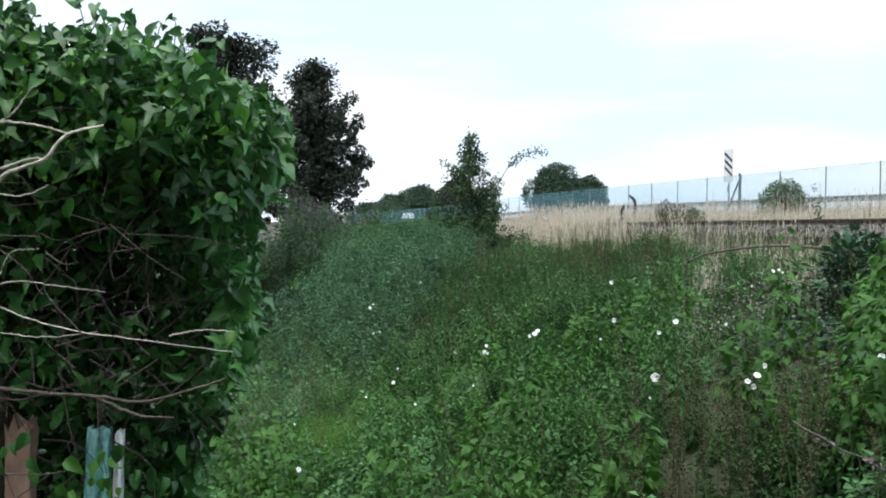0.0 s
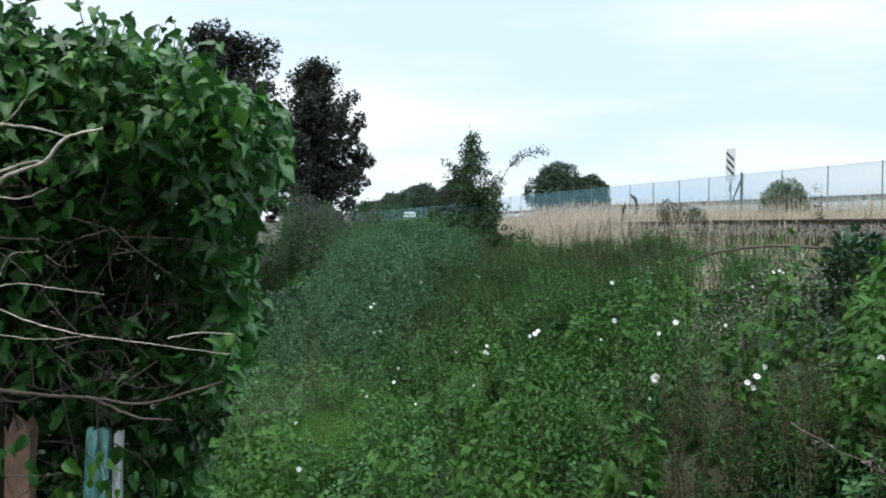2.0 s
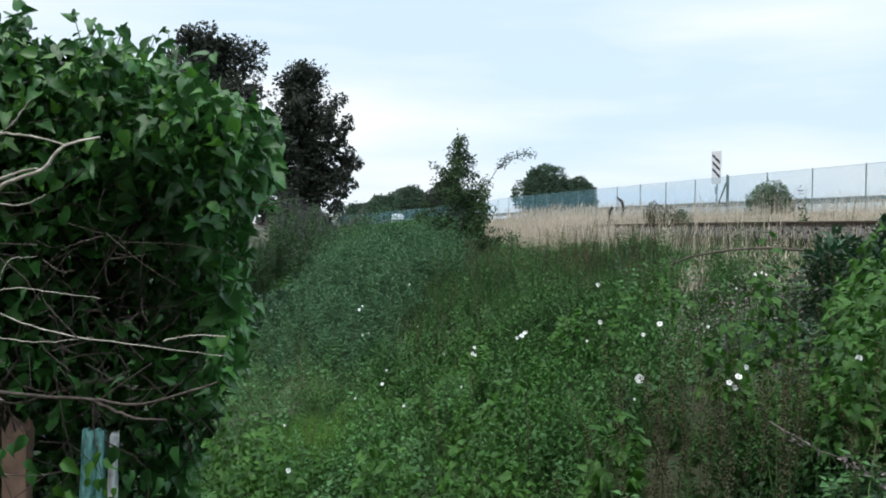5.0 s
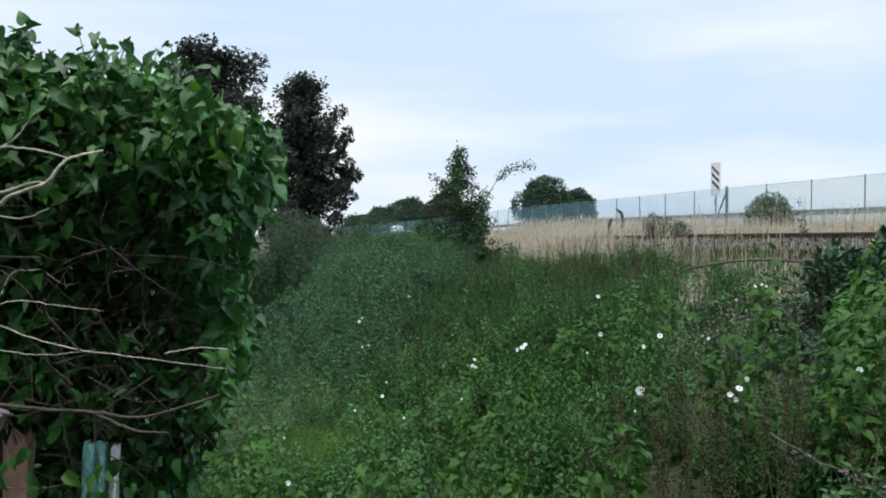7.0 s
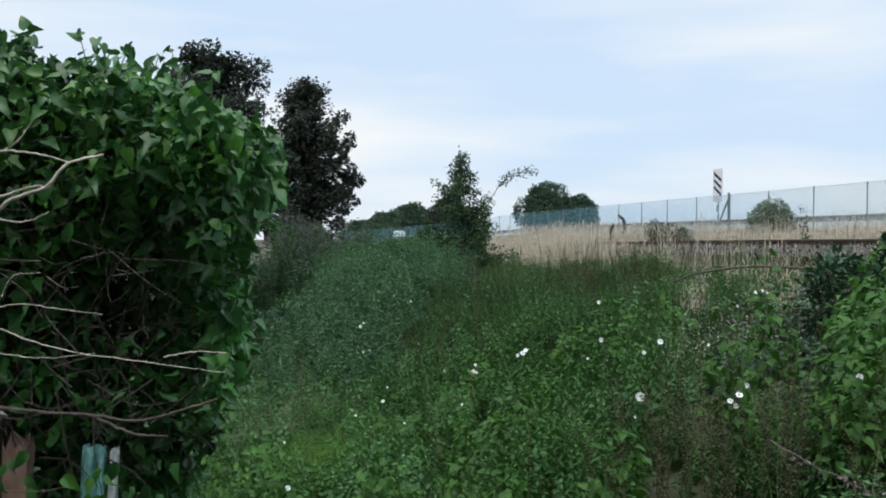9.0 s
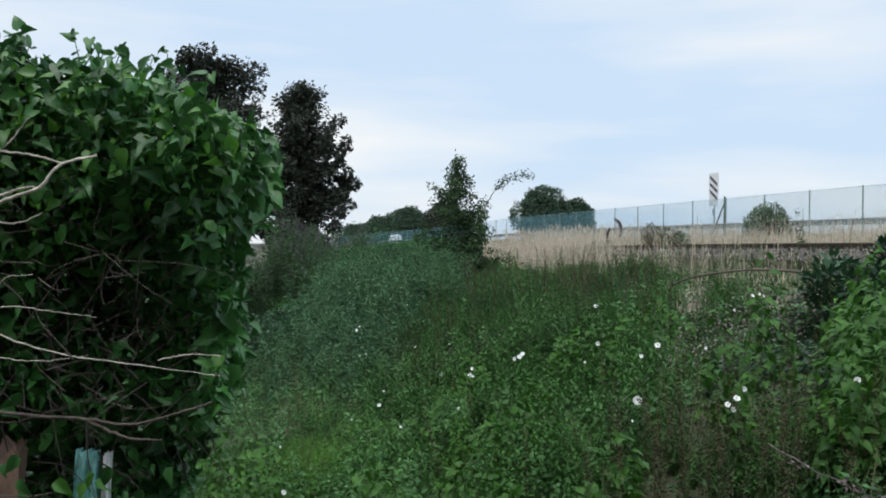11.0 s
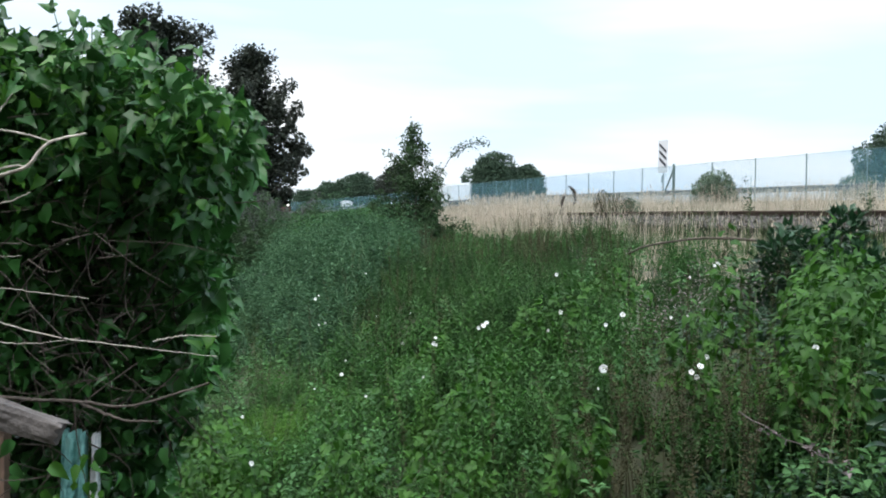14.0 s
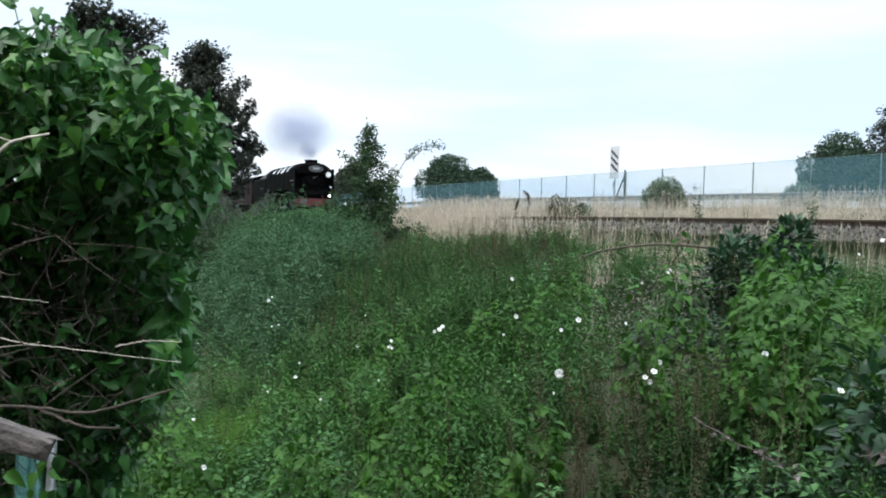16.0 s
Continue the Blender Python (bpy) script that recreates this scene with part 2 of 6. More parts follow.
def part(name, bm, mat, parent=None, label="", smooth=False, kind=""):
    me = bpy.data.meshes.new(name)
    bm.to_mesh(me)
    bm.free()
    me.materials.append(mat)
    if smooth:
        me.shade_smooth()
    ob = new(name, me)
    ob.parent = parent
    return tagged(ob, label, kind=kind)


def sheet(name, verts, faces, mat, parent=None, label="", kind="", smooth=False):
    """A mesh object from vertex rows and equal-sized face rows."""
    verts, faces = np.asarray(verts, np.float32), np.asarray(faces, np.int32)
    me = bpy.data.meshes.new(name)
    k = faces.shape[1]
    me.vertices.add(len(verts))
    me.vertices.foreach_set("co", verts.ravel())
    me.loops.add(faces.size)
    me.loops.foreach_set("vertex_index", faces.ravel())
    me.polygons.add(len(faces))
    me.polygons.foreach_set("loop_start", np.arange(0, faces.size, k, dtype=np.int32))
    me.update(calc_edges=True)
    me.validate()
    me.materials.append(mat)
    if smooth:
        me.shade_smooth()
    ob = new(name, me)
    ob.parent = parent
    return tagged(ob, label, kind=kind)


def box(bm, x0, x1, y0, y1, z0, z1, bevel=0.0):
    r = bmesh.ops.create_cube(bm, size=1.0, matrix=Matrix.LocRotScale(((x0 + x1) / 2, (y0 + y1) / 2, (z0 + z1) / 2), None, (x1 - x0, y1 - y0, z1 - z0)))
    if bevel:
        edges = {e for v in r["verts"] for e in v.link_edges}
        bmesh.ops.bevel(bm, geom=list(edges), offset=bevel, segments=2, affect="EDGES", profile=0.6)
    return bm


def boxed(*a, **k):
    return box(bmesh.new(), *a, **k)


def rod(bm, a, b, r0, r1=None, seg=10):
    a, b = Vector(a), Vector(b)
    v = b - a
    m = Matrix.Translation((a + b) / 2) @ v.to_track_quat("Z", "Y").to_matrix().to_4x4()
    bmesh.ops.create_cone(bm, cap_ends=True, segments=seg, radius1=r0, radius2=r0 if r1 is None else r1, depth=v.length, matrix=m)
    return bm


def tube(points, radii, seg=6, wob=0.0, rng=None):
    """Vertex and face rows of a bent tapering tube."""
    P = np.asarray(points, float)
    R = np.asarray(radii, float)
    if wob and rng is not None:
        P = P + rng.normal(0, wob, P.shape)
    T = np.gradient(P, axis=0)
    T /= np.linalg.norm(T, axis=1)[:, None] + 1e-9
    ref = np.where(np.abs(T[:, 2:3]) > 0.9, (1.0, 0, 0), (0, 0, 1.0))
    U = np.cross(T, ref)
    U /= np.linalg.norm(U, axis=1)[:, None] + 1e-9
    V = np.cross(T, U)
    a = np.linspace(0, 2 * np.pi, seg, endpoint=False)
    ring = P[:, None] + R[:, None, None] * (np.cos(a)[None, :, None] * U[:, None] + np.sin(a)[None, :, None] * V[:, None])
    n = len(P)
    i, j = np.meshgrid(np.arange(n - 1), np.arange(seg), indexing="ij")
    f = np.stack((i * seg + j, i * seg + (j + 1) % seg, (i + 1) * seg + (j + 1) % seg, (i + 1) * seg + j), -1).reshape(-1, 4)
    return ring.reshape(-1, 3), f


def bend(points, n=16):
    """A smooth line through a few points."""
    P = np.asarray(points, float)
    P = np.vstack((2 * P[0] - P[1], P, 2 * P[-1] - P[-2]))
    out = []
    for k in range(len(P) - 3):
        for t in np.linspace(0, 1, max(2, n // (len(P) - 3)), endpoint=k == len(P) - 4):
            a, b, c, d = P[k:k + 4]
            out.append(0.5 * (2 * b + (c - a) * t + (2 * a - 5 * b + 4 * c - d) * t ** 2 + (3 * b - a - 3 * c + d) * t ** 3))
    return np.array(out)


def merged(pieces):
    vs, fs, k = [], [], 0
    for v, f in pieces:
        vs.append(v)
        fs.append(f + k)
        k += len(v)
    return np.concatenate(vs), np.concatenate(fs)


# leaf outlines: x across, y along, z up; triangles
SIMPLE = (np.array(((0, 0, 0), (0.5, 0.4, 0.1), (0, 0.45, -0.04), (-0.5, 0.4, 0.1), (0, 1, -0.12))), np.array(((0, 1, 2), (0, 2, 3), (2, 1, 4), (2, 4, 3))))
FLECK = (np.array(((-0.5, 0, 0), (0.5, 0, 0), (0, 1, 0))), np.array(((0, 1, 2),)))
HEART = (np.array(((0, 0.1, -0.02), (0.28, -0.06, 0.05), (0.50, 0.12, 0.10), (0.47, 0.34, 0.10), (0.27, 0.66, 0.04), (0, 1.04, -0.2), (-0.27, 0.66, 0.04), (-0.47, 0.34, 0.10), (-0.50, 0.12, 0.10), (-0.28, -0.06, 0.05), (0, 0.45, -0.03), (0, 0.75, -0.08))),
         np.array(((10, 0, 1), (10, 1, 2), (10, 2, 3), (10, 3, 4), (10, 4, 11), (11, 4, 5), (11, 5, 6), (10, 11, 6), (10, 6, 7), (10, 7, 8), (10, 8, 9), (10, 9, 0))))


def unit(v):
    return v / (np.linalg.norm(v, axis=-1, keepdims=True) + 1e-9)


def leaves(P, D, N, L, W, form=SIMPLE):
    """Vertex and face rows of many leaves: at P, pointing along D, facing N."""
    D = unit(D)
    X = unit(np.cross(D, N))
    Z = np.cross(X, D)
    T, F = form
    L, W = np.broadcast_to(L, len(P)), np.broadcast_to(W, len(P))
    V = P[:, None] + X[:, None] * (T[None, :, 0:1] * W[:, None, None]) + D[:, None] * (T[None, :, 1:2] * L[:, None, None]) + Z[:, None] * (T[None, :, 2:3] * L[:, None, None])
    return V.reshape(-1, 3), (F[None] + (np.arange(len(P)) * len(T))[:, None, None]).reshape(-1, 3)


def blades(P, H, lean, az, W, segs=3):
    """Curved upright strips (grass): quads."""
    n = len(P)
    t = np.linspace(0, 1, segs + 1)
    dirx, diry = np.cos(az), np.sin(az)
    face = rng_g.uniform(0, np.pi, n)
    out = np.zeros((n, segs + 1, 2, 3))
    for k, u in enumerate(t):
        c = P + np.stack((dirx * lean * H * u ** 2, diry * lean * H * u ** 2, H * (u - 0.25 * lean * u ** 2)), -1)
        w = (W * (1 - 0.8 * u))[:, None] * np.stack((np.cos(face), np.sin(face), 0 * face), -1)
        out[:, k, 0], out[:, k, 1] = c - w / 2, c + w / 2
    base = np.array([(2 * k, 2 * k + 1, 2 * k + 3, 2 * k + 2) for k in range(segs)])
    return out.reshape(-1, 3), (base[None] + (np.arange(n) * 2 * (segs + 1))[:, None, None]).reshape(-1, 4)


rng_g = np.random.default_rng(5)


def stand(P, H, nodes, leaf, wide, rng, per=3, low=0.25, droop=0.35, form=SIMPLE, spread=0.05):
    """Leafy upright stems standing at P, H tall: leaves in whorls all the way up."""
    n = len(P)
    az0 = rng.uniform(0, 2 * np.pi, n)
    lean = rng.normal(0, 0.16, (n, 2))
    pts, dirs, norm, ls = [], [], [], []
    for k in range(nodes):
        u = low + (1 - low) * (k + rng.uniform(0, 0.9, n)) / nodes
        c = P + np.stack((lean[:, 0] * H * u ** 2, lean[:, 1] * H * u ** 2, H * u), -1)
        for j in range(per):
            az = az0 + k * 1.4 + j * 2 * np.pi / per + rng.normal(0, 0.35, n)
            el = -droop + rng.normal(0, 0.35, n) + 0.8 * np.maximum(0, u - 0.75)
            d = np.stack((np.cos(az) * np.cos(el), np.sin(az) * np.cos(el), np.sin(el)), -1)
            pts.append(c + d * spread * rng.uniform(0.1, 1, n)[:, None])
            dirs.append(d)
            norm.append(np.stack((0.3 * np.cos(az), 0.3 * np.sin(az), np.ones(n)), -1) + rng.normal(0, 0.5, (n, 3)))
            ls.append(leaf * rng.uniform(0.6, 1.25, n) * (1.15 - 0.5 * u))
    P2, D2, N2, L2 = map(np.concatenate, (pts, dirs, norm, ls))
    return leaves(P2, D2, N2, L2, L2 * wide, form)


# ---- ground, railway, road ----
def make_ground():
    s = np.unique(np.concatenate((np.linspace(-2600, -260, 12), np.linspace(-260, -60, 40), np.linspace(-60, 62, 245), np.linspace(62, 2600, 20))))
    q = np.unique(np.concatenate((np.array(Q_AT, float), np.linspace(-34, -2.6, 50), np.linspace(2.6, 20, 60))))
    S, Q = np.meshgrid(s, q, indexing="ij")
    X, Y = plan(S, Q)
    Z = ground_z(X, Y)
    n, m = S.shape
    i, j = np.meshgrid(np.arange(n - 1), np.arange(m - 1), indexing="ij")
    f = np.stack((i * m + j, (i + 1) * m + j, (i + 1) * m + j + 1, i * m + j + 1), -1).reshape(-1, 4)
    g = sheet("ground", np.stack((X, Y, Z), -1).reshape(-1, 3), f, SOIL, smooth=True)
    tagged(g, "dark damp soil of an overgrown railway bank", "ground", kind="structure")


def make_railway():
    rng = np.random.default_rng(3)
    s = np.linspace(-380, 70, 181)
    prof = ((-2.5, -0.32), (-1.7, -0.12), (1.7, -0.12), (2.5, -0.32))
    V = []
    for a in s:
        for q, dz in prof:
            x, y = plan(a, TRACK_Q + q)
            V.append((x, y, rail_z(a) + dz))
    m = len(prof)
    i, j = np.meshgrid(np.arange(len(s) - 1), np.arange(m - 1), indexing="ij")
    f = np.stack((i * m + j, i * m + j + 1, (i + 1) * m + j + 1, (i + 1) * m + j), -1).reshape(-1, 4)
    bed = sheet("ballast_bed", V, f, BALLAST)
    tagged(bed, "brown stone ballast under the railway track", "ballast", kind="structure")
    # loose stones along the near shoulder
    n = 9000
    a, q = rng.uniform(10, 60, n), rng.uniform(1.3, 2.7, n)
    x, y = plan(a, TRACK_Q + q)
    z = rail_z(a) + np.interp(q, (1.7, 2.5), (-0.12, -0.32)) + 0.01
    P = np.stack((x, y, z), -1)
    d = rng.normal(0, 1, (n, 3))
    v, fa = leaves(P, d, rng.normal(0, 1, (n, 3)), rng.uniform(0.03, 0.07, n), rng.uniform(0.03, 0.07, n))
    sheet("ballast_stones", v, fa, BALLAST, bed, kind="stuff")
    for q in (-0.7525, 0.7525):
        pieces = []
        prof = ((-0.07, -0.15), (0.07, -0.15), (0.02, -0.12), (0.02, -0.05), (0.036, -0.04), (0.036, 0), (-0.036, 0), (-0.036, -0.04), (-0.02, -0.05), (-0.02, -0.12))
        V = []
        for a in s:
            for dq, dz in prof:
                x, y = plan(a, TRACK_Q + q + dq)
                V.append((x, y, rail_z(a) + dz))
        m = len(prof)
        i, j = np.meshgrid(np.arange(len(s) - 1), np.arange(m), indexing="ij")
        f = np.stack((i * m + j, i * m + (j + 1) % m, (i + 1) * m + (j + 1) % m, (i + 1) * m + j), -1).reshape(-1, 4)
        tagged(sheet("rail", V, f, RAIL), "rusty steel rail on the bank top", "rail", "running rails", "structure")
    first = None
    for k in range(110):
        a = 62 - 0.7 * k
        x, y = plan(a, TRACK_Q)
        m = pose(x, y, float(rail_z(a)), 0, 0, HEADING)
        if first is None:
            me = part("sleeper", boxed(-0.13, 0.13, -1.3, 1.3, -0.31, -0.115, 0.02), SLEEPER)
            me.matrix_basis = m
            first = tagged(me, "weathered concrete sleeper bedded in ballast", "sleeper", "railway sleepers")
        else:
            copy_thing(first, m)


def make_road():
    V, s = [], np.linspace(-600, 600, 241)
    for a in s:
        for q in (-17.2, -29.8):
            x, y = plan(a, q)
            V.append((x, y, float(np.interp(q, Q_AT, G_AT)) + 0.04 + float(road_dip(a))))
    f = [(2 * k, 2 * k + 2, 2 * k + 3, 2 * k + 1) for k in range(len(s) - 1)]
    tagged(sheet("road", V, f, ASPHALT), "grey asphalt dual carriageway on its embankment", "road", kind="structure")
    # steel crash barrier
    b = empty("crash_barrier")
    tagged(b, "grey galvanised crash barrier along the road", "barrier")
    prof = ((0, 0.0), (0.05, 0.05), (0.0, 0.10), (0.0, 0.2), (0.05, 0.25), (0, 0.31), (-0.02, 0.31), (-0.02, 0.0))
    for lo in range(-140, 60, 40):
        V, ss = [], np.linspace(lo, lo + 39.99, 9)
        for a in ss:
            for dq, dz in prof:
                x, y = plan(a, -15.7 + dq)
                V.append((x, y, 2.58 + dz + float(road_dip(a))))
        m = len(prof)
        i, j = np.meshgrid(np.arange(len(ss) - 1), np.arange(m), indexing="ij")
        f = np.stack((i * m + j, i * m + (j + 1) % m, (i + 1) * m + (j + 1) % m, (i + 1) * m + j), -1).reshape(-1, 4)
        sheet("beam", V, f, DULL_STEEL, b)
    post = None
    for k in range(62):
        x, y = plan(58 - 3.2 * k, -15.8)
        z = 2.86 + float(road_dip(58 - 3.2 * k))
        if post is None:
            post = part("post", boxed(-0.05, 0.05, -0.03, 0.03, -0.75, 0.0), GALV, b)
            post.matrix_basis = pose(x, y, z, 0, 0, HEADING)
        else:
            o = new("post", post.data)
            o.parent, o.matrix_basis = b, pose(x, y, z, 0, 0, HEADING)


def make_fence():
    """Chain-link fence: posts, wires and netting between the railway and the road."""
    Q = -12.6
    fence = empty("chain_link_fence")
    tagged(fence, "tall green chain-link fence on steel posts beside the road", "fence")
    top = lambda a: float(np.interp(a, (-260, -135, -47, -16, -5, 60), (3.2, 3.35, 3.7, 4.1, 4.1, 4.14)))
    post = None
    k = 0
    for k in range(74):
        a = 49.1 - 3.43 * k
        x, y = plan(a, Q)
        if post is None:
            bm = rod(bmesh.new(), (0, 0, -2.6), (0, 0, 0.02), 0.028, seg=8)
            rod(bm, (0, 0, 0.02), (0, 0, 0.045), 0.034, 0.016, seg=8)
            post = part("post", bm, FENCE_GREEN, fence)
            o = post
        else:
            o = new("post", post.data)
            o.parent = fence
        o.matrix_basis = pose(x, y, top(a))
    # the straining post has two braces
    a = 18.1
    for da in (-1.0,):
        x0, y0 = plan(a, Q)
        x1, y1 = plan(a + da, Q + 0.1)
        bm = rod(bmesh.new(), (x0, y0, top(a) - 0.2), (x1, y1, 2.2), 0.045, seg=8)
        part("brace", bm, FENCE_GREEN, fence)
    bm = rod(bmesh.new(), (x0, y0, 2.0), (x0, y0, top(a) + 0.12), 0.06, seg=8)
    part("straining_post", bm, FENCE_GREEN, fence)
    aa = np.linspace(49.1, -200, 74)
    for dz in (0.0, -2.1):
        P = []
        for u, a in enumerate(aa):
            x, y = plan(a, Q)
            P.append((x, y, top(a) + dz))
        v, f = tube(P, np.full(len(P), 0.007), 5)
        sheet("line_wire", v, f, FENCE_GREEN, fence)
    # diamond netting near by as real wires, finer than the eye further on
    V, F = [], []
    step, tall = 0.16, 2.2
    for sgn in (-1, 1):
        for a0 in np.arange(49 + tall, -16, -step):
            a1 = a0 - tall
            z0, z1 = (0, -tall) if sgn > 0 else (-tall, 0)
            for (p, z), (p2, z2) in (((a0, z0), (a1, z1)),):
                x, y = plan(p, Q)
                x2, y2 = plan(p2, Q)
                k = len(V)
                h = 0.0035
                V += [(x, y, top(p) + z - h), (x, y, top(p) + z + h), (x2, y2, top(p2) + z2 + h), (x2, y2, top(p2) + z2 - h)]
                F.append((k, k + 1, k + 2, k + 3))
    sheet("netting", V, F, FENCE_GREEN, fence, kind="stuff")
    for lo, hi in ((49, 10), (10, -40), (-40, -200)):
        V, ss = [], np.linspace(lo, hi, 20)
        for a in ss:
            x, y = plan(a, Q - 0.03)
            V += [(x, y, top(a)), (x, y, top(a) - 2.2)]
        F = [(2 * k, 2 * k + 2, 2 * k + 3, 2 * k + 1) for k in range(19)]
        sheet("fine_netting", V, F, MESH_FILM, fence, "fine green woven netting")


def make_sign():
    root = empty("countdown_marker", pose(17.1, 50.0, 1.95, 0, 0, -69))
    tagged(root, "white road countdown marker with three black diagonal bars", "road sign")
    plate = part("plate", boxed(-0.42, 0.42, -0.015, 0.015, 1.95, 3.92, 0.012), SIGN_WHITE, root, "white enamelled plate")
    for k in range(3):
        z = 2.42 + 0.42 * k
        bm = bmesh.new()
        vs = [bm.verts.new(c) for c in ((-0.33, -0.02, z + 0.52), (-0.33, -0.02, z + 0.33), (0.33, -0.02, z - 0.17), (0.33, -0.02, z + 0.02))]
        bm.faces.new(vs)
        r = bmesh.ops.extrude_face_region(bm, geom=bm.faces[:])
        bmesh.ops.translate(bm, vec=(0, 0.004, 0), verts=[v for v in r["geom"] if isinstance(v, bmesh.types.BMVert)])
        bmesh.ops.recalc_face_normals(bm, faces=bm.faces[:])
        part("bar", bm, SIGN_BLACK, plate, "black diagonal bar")
    bm = rod(bmesh.new(), (0, 0.06, 0), (0, 0.06, 3.7), 0.045)
    part("pole", bm, GALV, root, "grey steel pole")
    part("clip", boxed(-0.08, 0.08, 0.0, 0.12, 2.2, 2.26), GALV, root)
    part("clip", boxed(-0.08, 0.08, 0.0, 0.12, 3.5, 3.56), GALV, root)
    part("small_plate", boxed(-0.1, 0.12, -0.01, 0.01, 1.35, 1.75), GALV, root, "small grey plate below the sign")


# ---- trees and shrubs ----
def make_tree(name, label, base, height, spread, n_leaf, leaf, mat, seed, trunk=0.14, first=0.12, limbs=16, cone=0.7, lean=(0, 0), gap=0.5, category="tree", clump_size=0.14, core=0.5, lift=(0.25, 0.8), profile=None):
    rng = np.random.default_rng(seed)
    root = empty(name, pose(*base))
    tagged(root, label, category)
    H = height
    T = np.array([(lean[0] * u ** 1.5, lean[1] * u ** 1.5, H * u * 0.94) for u in np.linspace(0, 1, 9)])
    T[1:-1, :2] += rng.normal(0, 0.012 * H, (7, 2))
    v, f = tube(T, trunk * (1 - 0.93 * np.linspace(0, 1, 9)), 9)
    sheet("trunk", v, f, BARK, root, smooth=True)
    tips = []
    for k in range(limbs):
        u = first + (0.97 - first) * (k + rng.uniform(0.2, 0.8)) / limbs
        a = T[0] + np.array([np.interp(u, np.linspace(0, 1, 9), T[:, c]) for c in range(3)]) - T[0]
        az = k * 2.4 + rng.normal(0, 0.4)
        shape = (1 - u) ** cone * (0.55 + 0.45 * np.sin(min(1, (u - first) / 0.25 + 0.2) * np.pi / 2))
        reach = spread * max(0.12, shape) * rng.uniform(0.7, 1.2)
        if profile:
            reach = float(np.interp(u, *profile)) * rng.uniform(0.55, 1.15)
        rise = reach * rng.uniform(*lift)
        b = a + np.array((math.cos(az) * reach, math.sin(az) * reach, rise))
        mid = (a + b) / 2 + np.array((0, 0, -0.1 * reach)) + rng.normal(0, 0.05 * reach, 3)
        line = bend((a, mid, b), 8)
        v, f = tube(line, np.linspace(trunk * 0.4 * (1 - 0.7 * u), 0.008, len(line)), 6)
        sheet("limb", v, f, BARK, root, smooth=True)
        tips += [(line[i], reach) for i in range(2, len(line))]
    for u in np.linspace(0.35, 1.0, 8 if profile else 22):
        tips.append((np.array([np.interp(u, np.linspace(0, 1, 9), T[:, c]) for c in range(3)]), spread * core * (1.1 - u)))
    # clumps of leaves along the limbs, with gaps of sky between them
    C = np.array([p for p, _ in tips])
    R = np.array([r for _, r in tips])
    idx = np.repeat(np.arange(len(C)), 3)
    ball = clump_size * spread
    clump = C[idx] + unit(rng.normal(0, 1, (len(idx), 3))) * (rng.uniform(0, 1, len(idx)) * (0.16 * R[idx] + 0.35 * ball))[:, None]
    kept = rng.uniform(0, 1, len(clump)) > gap * 0.5
    clump = clump[kept]
    size = ball * rng.uniform(0.55, 1.1, len(clump))
    if profile:
        share = R[idx][kept] + 0.04 * spread
        pick = rng.choice(len(clump), n_leaf, p=share / share.sum())
    else:
        pick = rng.integers(0, len(clump), n_leaf)
    off = unit(rng.normal(0, 1, (n_leaf, 3))) * (rng.uniform(0.1, 1, n_leaf) ** 0.45 * size[pick])[:, None]
    P = clump[pick] + off * (1, 1, 0.75)
    P[:, 2] = np.maximum(P[:, 2], 0.03 * H)
    D = unit(P - clump[pick]) + rng.normal(0, 0.6, (n_leaf, 3)) + (0, 0, -0.2)
    N = rng.normal(0, 0.6, (n_leaf, 3)) + (0, 0, 0.8)
    L = leaf * rng.uniform(0.6, 1.3, n_leaf)
    v, f = leaves(P, D, N, L, L * 0.68, KITE)
    sheet("crown", v, f, mat, root, kind="stuff")
    return root


